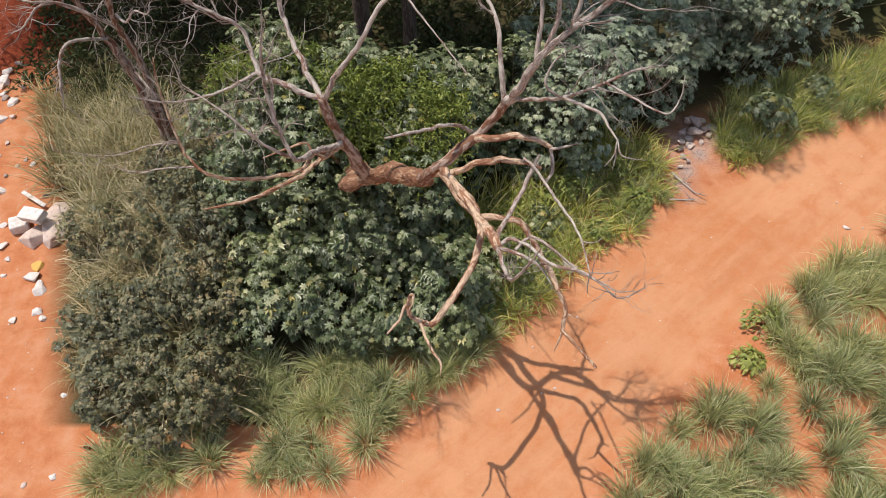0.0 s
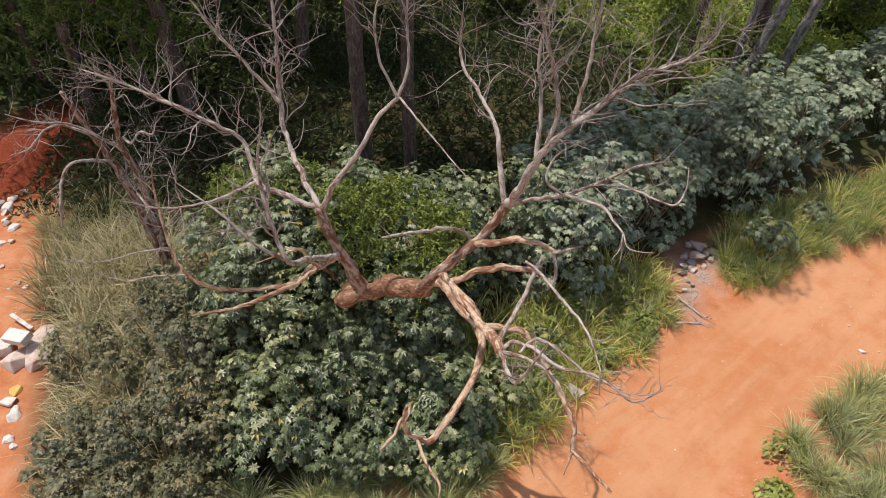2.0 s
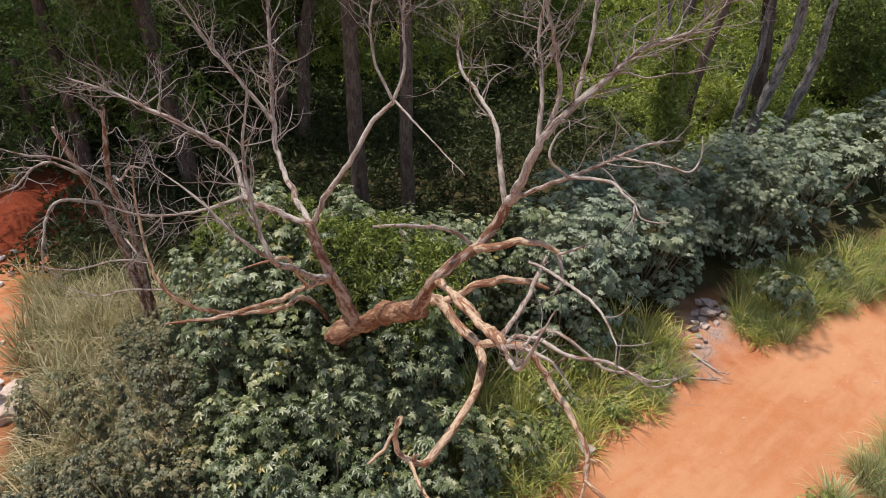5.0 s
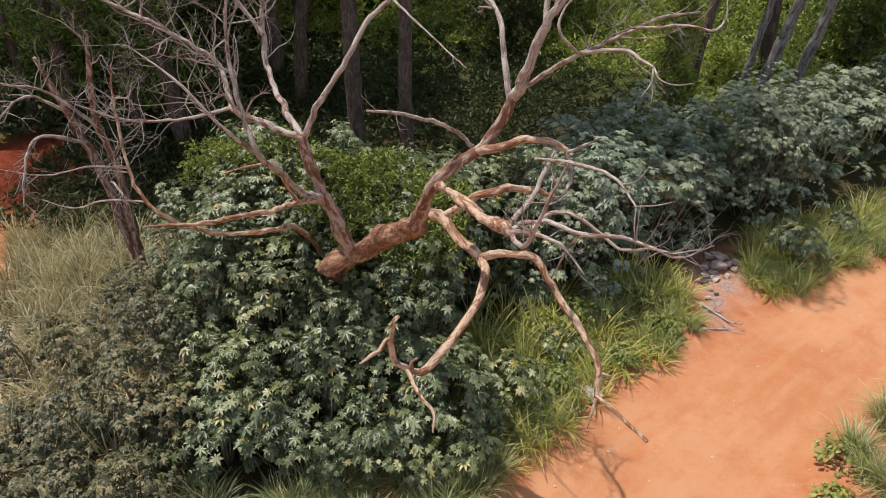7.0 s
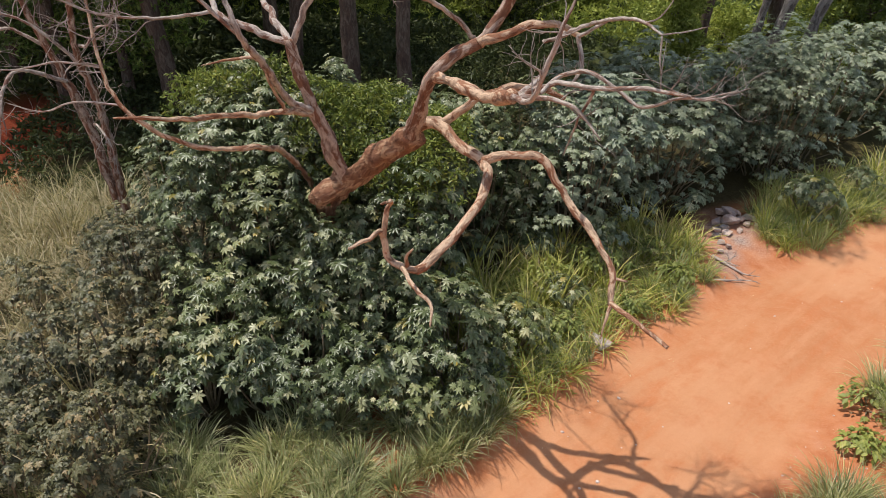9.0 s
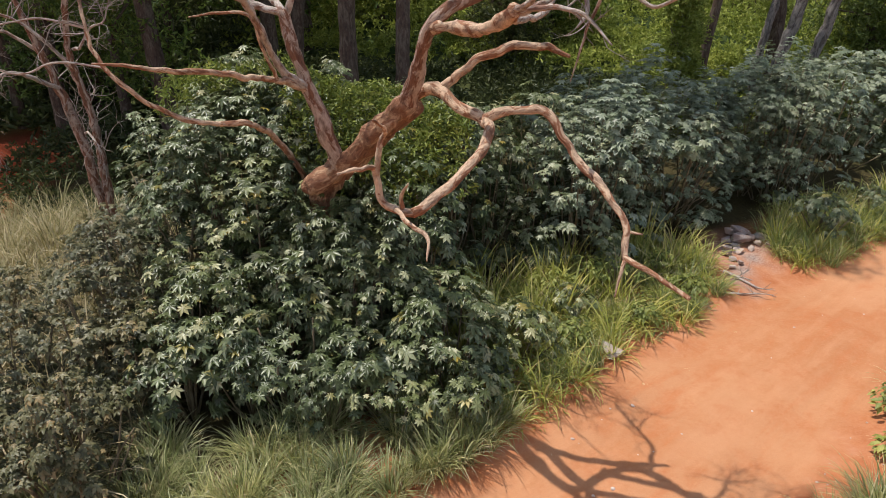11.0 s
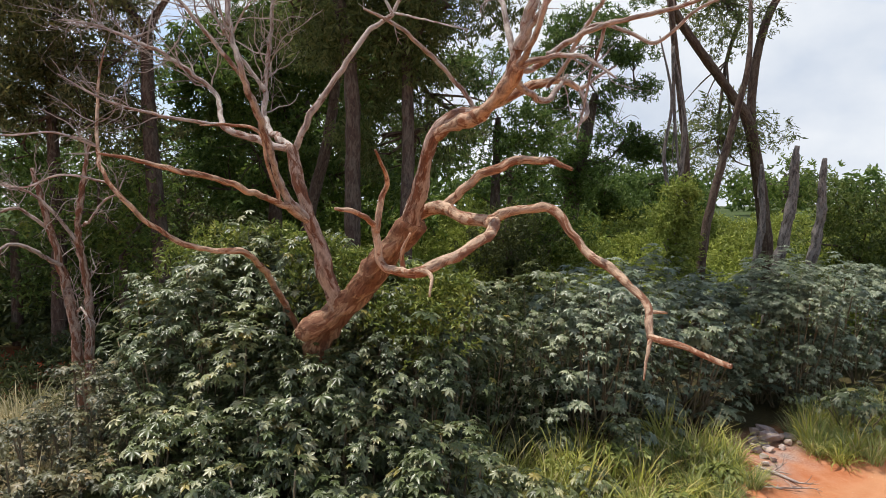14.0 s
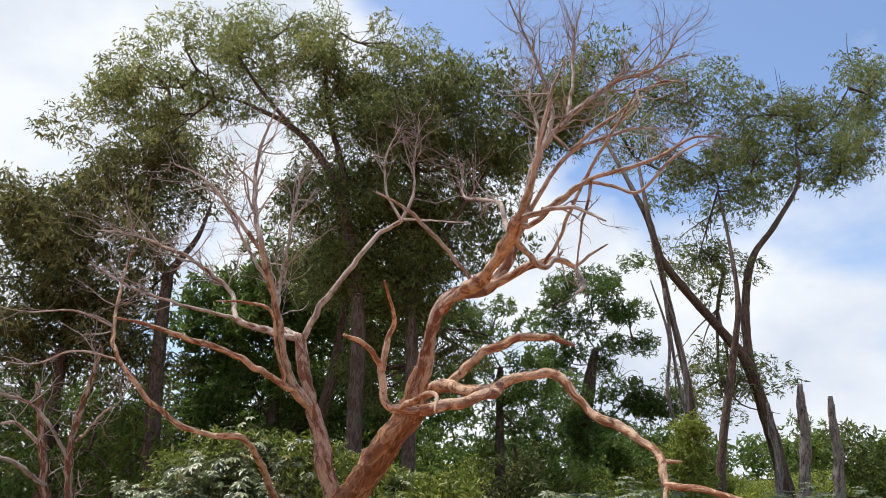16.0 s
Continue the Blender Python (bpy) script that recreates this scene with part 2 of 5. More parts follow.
# foliage colour darkened to carry the shade under and among the trees
SHADE_TONED = leaf_material("shade_toned_leaf", ((0.0, (0.04, 0.055, 0.02)), (0.5, (0.085, 0.105, 0.035)), (0.95, (0.16, 0.175, 0.06))), 0.5, 0.4, 0.3, (0.075, 0.095, 0.032))
RUBBLE = plain_material("white_rubble", (0.72, 0.69, 0.66), (0.45, 0.38, 0.33), 9.0)
CONCRETE = plain_material("grey_concrete", (0.46, 0.41, 0.37), (0.24, 0.19, 0.16), 12.0)
PLASTER = plain_material("pinkish_plaster", (0.62, 0.50, 0.43), (0.42, 0.32, 0.27), 7.0)
OCHRE = plain_material("ochre_sack", (0.62, 0.40, 0.11), (0.45, 0.26, 0.06), 14.0)
ASH = plain_material("grey_ash", (0.44, 0.36, 0.33), (0.17, 0.13, 0.115), 16.0)

# ---- tools for shapes ----
GROUND = -0.45
rng = np.random.default_rng(7)


def mesh_of(name, verts, faces, mat, smooth=True):
    me = bpy.data.meshes.new(name)
    me.from_pydata([tuple(v) for v in verts], [], [tuple(f) for f in faces])
    if smooth:
        me.polygons.foreach_set("use_smooth", [True] * len(me.polygons))
    me.materials.append(mat)
    me.update()
    return me


def with_grain(me, values):
    """Stores coordinates that run along the wood, for its streaks."""
    at = me.attributes.new("grain", "FLOAT_VECTOR", "POINT")
    at.data.foreach_set("vector", np.asarray(values, np.float32).ravel())
    return me


def fast_mesh(name, verts, faces, mat, smooth=False):
    """A mesh from arrays: verts (n, 3), faces (m, 3 or 4)."""
    verts, faces = np.asarray(verts, np.float32), np.asarray(faces, np.int32)
    me = bpy.data.meshes.new(name)
    me.vertices.add(len(verts))
    me.vertices.foreach_set("co", verts.ravel())
    k = faces.shape[1]
    me.loops.add(faces.size)
    me.loops.foreach_set("vertex_index", faces.ravel())
    me.polygons.add(len(faces))
    me.polygons.foreach_set("loop_start", np.arange(0, faces.size, k, dtype=np.int32))
    me.polygons.foreach_set("loop_total", np.full(len(faces), k, np.int32))
    if smooth:
        me.polygons.foreach_set("use_smooth", np.ones(len(faces), bool))
    me.materials.append(mat)
    me.update(calc_edges=True)
    me.validate()
    return me


def thing(name, label, category, group="", kind="", at=(0, 0, 0)):
    e = new(name)
    e.location = at
    e.empty_display_size = 0.2
    return tagged(e, label, category, group, kind)


def part_of(name, me, parent, label=""):
    ob = new(name, me)
    ob.parent = parent
    if label:
        ob["label"] = label
    return ob


def smooth_line(points, radii, step=0.12):
    """Points of a spline through the nodes, with radii."""
    p, r = np.array(points, float), np.array(radii, float)
    if len(p) < 2:
        return p, r
    ext = np.vstack([2 * p[0] - p[1], p, 2 * p[-1] - p[-2]])
    out, rad = [], []
    for i in range(len(p) - 1):
        a, b, c, d = ext[i:i + 4]
        n = max(2, int(np.linalg.norm(c - b) / step))
        for k in range(n):
            t = k / n
            out.append(0.5 * (2 * b + (c - a) * t + (2 * a - 5 * b + 4 * c - d) * t * t + (3 * b - a - 3 * c + d) * t ** 3))
            rad.append(r[i] + (r[i + 1] - r[i]) * t)
    out.append(p[-1])
    rad.append(r[-1])
    return np.array(out), np.array(rad)


def tube(points, radii, sides=8, knots=0.0, offset=0, wobble=0.0):
    """Verts and quads of a tapering tube along points; knots: how lumpy it is."""
    p, r = np.asarray(points, float), np.asarray(radii, float)
    n = len(p)
    if wobble:
        w = rng.normal(0, 1, (n, 3))
        w = (w + np.roll(w, 1, 0) + np.roll(w, -1, 0)) / 3
        w[0] = w[-1] = 0
        p = p + w * wobble
    tan = np.gradient(p, axis=0)
    tan /= np.linalg.norm(tan, axis=1)[:, None] + 1e-9
    u = np.cross(tan[0], (0.31, 0.17, 0.93))
    u /= np.linalg.norm(u) + 1e-9
    a = np.linspace(0, 2 * np.pi, sides, endpoint=False)
    ca, sa = np.cos(a)[:, None], np.sin(a)[:, None]
    verts = np.empty((n, sides, 3))
    for i in range(n):
        u = u - tan[i] * u.dot(tan[i])
        u /= np.linalg.norm(u) + 1e-9
        v = np.cross(tan[i], u)
        rr = np.full((sides, 1), r[i])
        if knots:
            for k in range(sides):
                q = p[i] + (ca[k] * u + sa[k] * v) * r[i]
                rr[k] *= 1 + knots * (noise.noise(Vector(q * 2.6)) + 0.6 * noise.noise(Vector(q * 7.5)) + 0.3 * noise.noise(Vector(q * 19)))
        verts[i] = p[i] + rr * (ca * u + sa * v)
    i, k = np.meshgrid(np.arange(n - 1), np.arange(sides), indexing="ij")
    k2 = (k + 1) % sides
    f = np.stack([i * sides + k, i * sides + k2, (i + 1) * sides + k2, (i + 1) * sides + k], -1).reshape(-1, 4)
    verts = np.vstack([verts.reshape(-1, 3), p[:1], p[-1:]])
    s, e = n * sides, n * sides + 1
    kk = np.arange(sides)
    f = np.vstack([f, np.stack([np.full(sides, s), (kk + 1) % sides, kk, np.full(sides, s)], -1),
                   np.stack([np.full(sides, e), (n - 1) * sides + kk, (n - 1) * sides + (kk + 1) % sides, np.full(sides, e)], -1)])
    run = np.concatenate([[0], np.cumsum(np.linalg.norm(np.diff(p, axis=0), axis=1))]) * 0.34 + p[0].sum() * 3.7
    fat = np.maximum(r, 0.02)[:, None]
    ring = np.stack([fat * np.cos(a)[None], fat * np.sin(a)[None], np.repeat(run[:, None], sides, 1)], -1).reshape(-1, 3)
    return verts, f + offset, np.vstack([ring, [(0, 0, run[0])], [(0, 0, run[-1])]])


def tubes_mesh(name, lines, mat, sides=8, knots=0.0, step=0.12, wobble=0.0):
    vs, fs, gs, off = [], [], [], 0
    for points, radii in lines:
        p, r = smooth_line(points, radii, step)
        v, f, g = tube(p, r, sides, knots, off, wobble)
        gs.append(g)
        vs.append(v)
        fs.append(f)
        off += len(v)
    v, f = np.vstack(vs), np.vstack(fs)
    faces = [tuple(q) if q[0] != q[3] else tuple(q[:3]) for q in f.tolist()]
    return with_grain(mesh_of(name, v.tolist(), faces, mat), np.vstack(gs))


def grow(start, way, length, radius, depth, bend=0.35, lift=0.15, lines=None, spread=0.8, kids=(2, 4), shrink=0.6):
    """A crooked dead branch with side shoots; a list of (points, radii)."""
    lines = [] if lines is None else lines
    n = max(3, int(length / 0.16))
    p, d = [np.array(start, float)], np.array(way, float)
    d /= np.linalg.norm(d)
    for _ in range(n):
        d = d + rng.normal(0, bend, 3) * 0.55 + np.array((0, 0, lift)) * 0.25
        d /= np.linalg.norm(d)
        p.append(p[-1] + d * length / n)
    r = np.linspace(radius, radius * 0.3, len(p))
    lines.append((p, r))
    if depth > 0:
        for k in range(rng.integers(kids[0], kids[1] + 1)):
            i = rng.integers(max(1, n // 4), n)
            w = (p[i + 1] - p[i]) if i < n else d
            w = w / (np.linalg.norm(w) + 1e-9) + rng.normal(0, spread, 3)
            grow(p[i], w, length * shrink * rng.uniform(0.6, 1.1), r[i] * 0.65, depth - 1, bend, lift, lines, spread, kids, shrink)
    return lines


def frames_of(normal, spin):
    """Rotation matrices whose z lies along each normal, turned by spin about it."""
    z = normal / (np.linalg.norm(normal, axis=1)[:, None] + 1e-9)
    h = np.where(np.abs(z[:, 2:3]) > 0.95, np.array([[1.0, 0, 0]]), np.array([[0, 0, 1.0]]))
    x = np.cross(h, z)
    x /= np.linalg.norm(x, axis=1)[:, None] + 1e-9
    y = np.cross(z, x)
    c, s = np.cos(spin)[:, None], np.sin(spin)[:, None]
    return np.stack([c * x + s * y, -s * x + c * y, z], -1)


def strew(template, at, turns, sizes):
    """Copies of a small template (verts, faces) in one array."""
    tv, tf = template
    v = np.einsum("nij,kj->nki", turns, tv) * np.asarray(sizes)[:, None, None] + at[:, None, :]
    f = tf[None] + (np.arange(len(at)) * len(tv))[:, None, None]
    return v.reshape(-1, 3), f.reshape(-1, tf.shape[1])


def palmate(lobes=7, droop=0.28):
    """A hand-shaped leaf one unit across: broad pointed lobes that meet round the stalk, folded along their ribs and drooping."""
    v, f = [(0, 0, 0)], []
    step = 300 / (lobes - 1)
    for k in range(lobes):
        a = radians(-150 + step * k)
        reach = 0.5 * (0.62 + 0.38 * math.cos(a * 0.6))

        def at(r, turn, lift=0.0):
            return (r * math.sin(a + turn), r * math.cos(a + turn), -droop * r * r * 2.2 + lift)
        w = radians(step * 0.44)
        i = len(v)
        v += [at(reach * 0.56, -w, 0.03), at(reach * 0.56, w, 0.03), at(reach, 0)]
        f += [(0, i + 2, i), (0, i + 1, i + 2)]
    return np.array(v, float), np.array(f)


def leaflet(width=0.36, fold=0.1, sag=0.2):
    """A narrow pointed leaf one unit long along y, folded along its rib."""
    v = np.array([(0, 0, 0), (-width / 2, 0.45, fold), (width / 2, 0.45, fold), (0, 1, -sag)], float)
    return v, np.array([(0, 3, 1), (0, 2, 3)])


def sprig(count=7, length=0.5, seed=1):
    """A small spray of leaflets about one unit across."""
    g = np.random.default_rng(seed)
    lv, lf = leaflet()
    d = g.normal(0, 1, (count, 3)) + np.array((0, 0, -0.1))
    t = frames_of(g.normal(0, 1, (count, 3)), g.uniform(0, 6.3, count))
    return strew((lv, lf), d * 0.18, t, np.full(count, length) * g.uniform(0.7, 1.2, count))


def blades(roots, heights, leans, headings, widths, segs=4, curl=1.5):
    """Arching grass blades as strips; all arguments are arrays, one entry a blade."""
    n = len(roots)
    t = np.linspace(0, 1, segs + 1)[None, :]
    ang = leans[:, None] * (0.25 + curl * t ** 1.4)
    ds = heights[:, None] / segs
    out = np.cumsum(np.sin(ang) * ds, 1) - np.sin(ang[:, :1]) * ds
    up = np.cumsum(np.cos(ang) * ds, 1) - np.cos(ang[:, :1]) * ds
    hx, hy = np.cos(headings)[:, None], np.sin(headings)[:, None]
    mid = np.stack([roots[:, 0:1] + hx * out, roots[:, 1:2] + hy * out, roots[:, 2:3] + up], -1)
    w = widths[:, None] * (1 - t ** 2 * 0.96) * (0.55 + 0.9 * np.minimum(t * 3, 0.5))
    side = np.stack([-hy * w, hx * w, 0 * w], -1)
    v = np.stack([mid - side, mid + side], 2).reshape(n, -1, 3)
    i = np.arange(segs)
    f = np.stack([2 * i, 2 * i + 1, 2 * i + 3, 2 * i + 2], -1)
    f = f[None] + (np.arange(n) * 2 * (segs + 1))[:, None, None]
    return v.reshape(-1, 3), f.reshape(-1, 4)


def tussocks(centres, per, height, radius, width, lean=(0.3, 1.1), segs=4):
    """Blades of grass clumps round the centres (n, 2 or 3)."""
    n = len(centres)
    c = np.repeat(np.arange(n), per)
    m = len(c)
    a, q = rng.uniform(0, 2 * np.pi, m), np.sqrt(rng.uniform(0, 1, m))
    size = np.repeat(rng.uniform(0.7, 1.25, n), per)
    rad = radius * size * q * rng.uniform(0.15, 0.75, m)
    root = np.zeros((m, 3))
    root[:, 0] = centres[c, 0] + np.cos(a) * rad
    root[:, 1] = centres[c, 1] + np.sin(a) * rad
    root[:, 2] = land_height(root[:, 0], root[:, 1]) - 0.02
    h = height * size * rng.uniform(0.45, 1.2, m) * np.clip((track_distance(root[:, 0], root[:, 1]) - 1.2) / 1.0, 0.35, 1)
    tilt = lean[0] + (lean[1] - lean[0]) * q * rng.uniform(0.5, 1.1, m)
    return blades(root, h, tilt, a + rng.normal(0, 0.5, m), width * rng.uniform(0.6, 1.4, m), segs)


def inside(poly, x, y):
    """Whether points lie in a polygon."""
    poly = np.asarray(poly, float)
    hit = np.zeros(np.shape(x), bool)
    j = len(poly) - 1
    for i in range(len(poly)):
        (xi, yi), (xj, yj) = poly[i], poly[j]
        hit ^= ((yi > y) != (yj > y)) & (x < (xj - xi) * (y - yi) / (yj - yi + 1e-12) + xi)
        j = i
    return hit


def sown(poly, gap, jitter=0.45):
    """Jittered points inside a polygon, gap metres apart."""
    poly = np.asarray(poly, float)
    (x0, y0), (x1, y1) = poly.min(0), poly.max(0)
    gx, gy = np.meshgrid(np.arange(x0, x1 + gap, gap), np.arange(y0, y1 + gap, gap))
    gx = gx + (np.arange(gx.shape[0]) % 2)[:, None] * gap / 2
    p = np.stack([gx.ravel(), gy.ravel()], -1) + rng.uniform(-jitter, jitter, (gx.size, 2)) * gap
    return p[inside(poly, p[:, 0], p[:, 1])]


def track_distance(x, y):
    """Metres from the middle of the dirt track."""
    best = np.full(np.shape(x), 1e9)
    for (ax, ay), (bx, by) in zip(TRACK[:-1], TRACK[1:]):
        t = np.clip(((x - ax) * (bx - ax) + (y - ay) * (by - ay)) / ((bx - ax) ** 2 + (by - ay) ** 2), 0, 1)
        best = np.minimum(best, np.hypot(x - ax - t * (bx - ax), y - ay - t * (by - ay)))
    return best


TRACK = ((-9.0, -4.0), (-3.0, 1.0), (0.25, 3.9), (2.9, 6.6), (5.4, 8.8), (7.7, 10.7), (12.3, 13.2), (22.0, 17.5), (60.0, 34.0))


def land_height(x, y):
    """The ground's height: gentle swells, a slightly hollow track with two ruts, a bank at the far left."""
    x, y = np.asarray(x, float), np.asarray(y, float)
    d = track_distance(x, y)
    z = GROUND + 0.03 * np.sin(x * 1.1 + 0.7 * y) + 0.025 * np.sin(1.7 * y - 0.6 * x + 1.0) + 0.012 * np.sin(5.1 * x + 1.3) * np.sin(4.3 * y)
    z = z + 0.10 * np.clip((d - 1.35) / 0.5, 0, 1)
    z = z - 0.03 * np.exp(-((d - 0.75) / 0.22) ** 2)
    z = z + 0.75 * np.exp(-((x + 13.5) / 1.2) ** 2 - ((y - 18.6) / 1.5) ** 2) * (1 + 0.25 * np.sin(3.1 * x) * np.sin(2.7 * y))
    z = z + 4.4 * np.clip((y - 18) / 29, 0, 1) ** 1.15
    return z

# ---- ground ----
def build_ground():
    def axis(lo, hi, step, far):
        inner = np.arange(lo, hi, step)
        out = np.geomspace(step, far, 26)
        return np.concatenate([(lo - np.cumsum(np.diff(out, prepend=0)))[::-1], inner, hi + np.cumsum(np.diff(out, prepend=0))])
    xs, ys = axis(-15, 15, 0.13, 2500), np.concatenate([axis(0, 19, 0.13, 2500)[:-26], np.arange(19.3, 50, 0.9), 50 + np.cumsum(np.diff(np.geomspace(1, 2500, 24), prepend=0))])
    gx, gy = np.meshgrid(xs, ys)
    z = land_height(gx, gy)
    near = np.exp(-((np.maximum(np.abs(gx) - 15, 0) + np.maximum(np.abs(gy - 9.5) - 9.5, 0)) / 4) ** 2)
    z = z + near * 0.02 * (np.random.default_rng(3).normal(0, 0.35, gx.shape))
    n, m = gx.shape
    i, j = np.meshgrid(np.arange(n - 1), np.arange(m - 1), indexing="ij")
    f = np.stack([i * m + j, i * m + j + 1, (i + 1) * m + j + 1, (i + 1) * m + j], -1).reshape(-1, 4)
    me = fast_mesh("ground", np.stack([gx, gy, z], -1).reshape(-1, 3), f, SOIL, True)
    d = track_distance(gx, gy) + 0.25 * np.sin(gx * 2.3) * np.sin(gy * 1.9)
    track = np.clip((1.75 - d) / 0.5, 0, 1)
    x, y = gx, gy
    left_yard = np.clip((-7.6 - 0.33 * (y - 6) - x) / 0.8, 0, 1) * (y < 19)
    litter = np.clip((d - 3.0) / 1.3, 0, 1) * (1 - left_yard) * (y > 5.5 + 0 * x)
    litter = np.where((x > 2.5) & (d < 9) & (y < 0.75 * x + 2.5), 0, litter)
    far = np.clip((np.hypot(x, y) - 22) / 6, 0, 1)
    red_field = np.exp(-((x - 15.8) / 2.4) ** 2 - ((y - 38.5) / 3.2) ** 2)
    meadow = far * (1 - np.clip(red_field * 3, 0, 1))
    ash = np.clip(1.35 - np.hypot((x - 6.85) / 0.75, (y - 13.6) / 1.0), 0, 1) + np.clip(1.2 - np.hypot((x - 6.3) / 0.45, (y - 12.3) / 0.8), 0, 1)
    ash = np.clip(ash, 0, 1) * (0.6 + 0.4 * np.sin(7 * x) * np.sin(6 * y + 1))
    shaded_spoil = np.clip(2.6 * np.exp(-((x + 13.3) / 1.6) ** 2 - ((y - 18.9) / 2.4) ** 2) - 0.2, 0, 1)
    litter = litter * (1 - ash) * (1 - shaded_spoil)
    for name, val in (("track", track), ("litter", litter), ("meadow", meadow), ("ash", ash), ("shaded_spoil", shaded_spoil)):
        at = me.attributes.new(name, "FLOAT", "POINT")
        at.data.foreach_set("value", val.astype(np.float32).ravel())
    return tagged(new("ground", me), "orange-red bare earth with a dirt track and leaf litter", "ground", kind="structure")


build_ground()

# ---- the dead tree ----
dead_tree = thing("dead_tree", "leafless dead tree with peeling reddish bark and crooked grey limbs", "tree", at=(-2.3, 10.1, GROUND))
HERE = np.array((-2.3, 10.1, GROUND))


SLIM = 0.62


def limb(name, points, radii, sides=10, knots=0.2, twigs=0, reach=0.9, depth=2, from_=0.35, lift=0.2, parent=None, mat=None, label="", origin=None, thin=0.0085, spread=0.8):
    """One limb through its nodes; twigs: how many dead side shoots it carries, in a part of their own."""
    o = HERE if origin is None else origin
    p = np.array(points, float) - o
    radii = [r * SLIM for r in radii]
    line, rad = smooth_line(p, radii, max(0.03, min(0.1, min(radii) * 1.4)))
    jig = rng.normal(0, 1, line.shape)
    for _ in range(3):
        jig = (jig + np.roll(jig, 1, 0) + np.roll(jig, -1, 0)) / 3
    jig[0] = jig[-1] = 0
    line = line + jig * np.minimum(rad, 0.05)[:, None] * 0.45
    v, f, g = tube(line, rad, sides, knots)
    faces = [tuple(q) if q[0] != q[3] else tuple(q[:3]) for q in f.tolist()]
    skin = mat or (LIMB)
    ob = part_of(name, with_grain(mesh_of(name, v.tolist(), faces, skin), g), parent or dead_tree, label)
    if twigs:
        lines = []
        n = len(line)
        for _ in range(twigs):
            i = int(n * rng.uniform(from_, 0.999))
            i = min(max(i, 1), n - 1)
            w = line[i] - line[i - 1]
            w = w / (np.linalg.norm(w) + 1e-9) + rng.normal(0, spread, 3)
            grow(line[i], w, reach * rng.uniform(0.5, 1.2), max(min(rad[i] * 0.5, thin * 1.8), thin * 0.7), depth, 0.52, lift, lines, 1.0)
        tw = tubes_mesh("twig_spray", lines, TWIG, 3, 0.0, 0.2)
        tagged(part_of("twig_spray", tw, ob, "thin grey brittle twigs"), kind="stuff")
    return ob


limb("trunk", [(-2.75, 10.45, GROUND - 0.1), (-2.45, 10.2, 0.9), (-2.1, 9.95, 1.9), (-1.79, 9.6, 2.75), (-1.38, 9.2, 3.2), (-1.0, 8.89, 3.67), (-0.62, 8.4, 4.1), (-0.3, 7.95, 4.5)],
     [0.46, 0.42, 0.38, 0.345, 0.31, 0.285, 0.27, 0.23], 20, 0.5, mat=TRUNK, label="thick leaning trunk with red peeling bark")
limb("trunk_stub", [(-1.5, 9.35, 3.05), (-1.75, 9.3, 2.97), (-1.92, 9.25, 2.92), (-2.0, 9.22, 2.89), (-2.04, 9.2, 2.87)], [0.26, 0.29, 0.27, 0.19, 0.07], 16, 0.55, mat=TRUNK, label="rounded broken stub of orange wood")
limb("limb", [(-0.35, 8.0, 4.45), (-0.2, 7.65, 5.0), (-0.06, 7.34, 5.5), (0.2, 7.45, 5.72), (0.5, 7.66, 5.8), (0.8, 7.75, 6.15), (0.95, 7.65, 6.55)], [0.18, 0.145, 0.125, 0.115, 0.11, 0.1, 0.092], 14, 0.45, mat=RED)
limb("limb", [(0.93, 7.65, 6.5), (1.08, 7.4, 7.05), (1.24, 7.3, 7.55), (1.55, 7.3, 7.95), (1.91, 7.31, 8.3), (2.35, 7.4, 8.65), (2.85, 7.4, 8.85), (3.2, 7.4, 9.3)], [0.12, 0.1, 0.085, 0.07, 0.055, 0.045, 0.03, 0.012], 9, 0.2, 35, 1.1, 2)
limb("limb", [(1.3, 7.3, 7.6), (1.42, 7.4, 8.2), (1.3, 7.4, 8.8), (1.1, 7.4, 9.4), (0.9, 7.4, 9.95)], [0.06, 0.05, 0.04, 0.025, 0.01], 7, 0.15, 18, 0.9, 2, lift=0.25)
limb("limb", [(1.6, 7.3, 8.0), (1.75, 7.5, 8.7), (1.8, 7.6, 9.3), (1.95, 7.6, 10.0)], [0.05, 0.04, 0.03, 0.01], 7, 0.15, 18, 0.9, 2, lift=0.25)
limb("limb", [(1.2, 7.3, 7.5), (1.25, 7.6, 8.1), (1.2, 7.9, 8.7), (1.35, 8.0, 9.4)], [0.06, 0.045, 0.035, 0.015], 7, 0.15, 18, 1.0, 2)
limb("limb", [(0.9, 7.75, 6.4), (0.82, 8.1, 6.9), (0.78, 8.37, 7.28), (0.55, 8.9, 7.55), (0.28, 9.4, 7.85), (0.3, 9.6, 8.5)], [0.07, 0.06, 0.05, 0.045, 0.035, 0.015], 8, 0.15, 18, 1.0, 2)
limb("limb", [(0.95, 7.6, 6.6), (1.25, 7.15, 7.0), (1.53, 6.85, 7.3), (1.95, 6.85, 7.5), (2.38, 6.93, 7.67), (2.8, 7.0, 7.7)], [0.055, 0.05, 0.04, 0.035, 0.028, 0.012], 7, 0.12, 12, 0.9, 2)
limb("branch", [(1.53, 6.82, 7.32), (1.75, 6.55, 7.44), (1.92, 6.36, 7.48), (2.0, 6.12, 7.47), (2.07, 5.92, 7.46)], [0.038, 0.034, 0.03, 0.024, 0.018], 7, 0.12)
limb("branch", [(2.07, 5.93, 7.46), (2.1, 5.75, 7.4), (2.25, 5.72, 7.36), (2.38, 5.66, 7.4)], [0.018, 0.015, 0.012, 0.007], 6, 0.1)
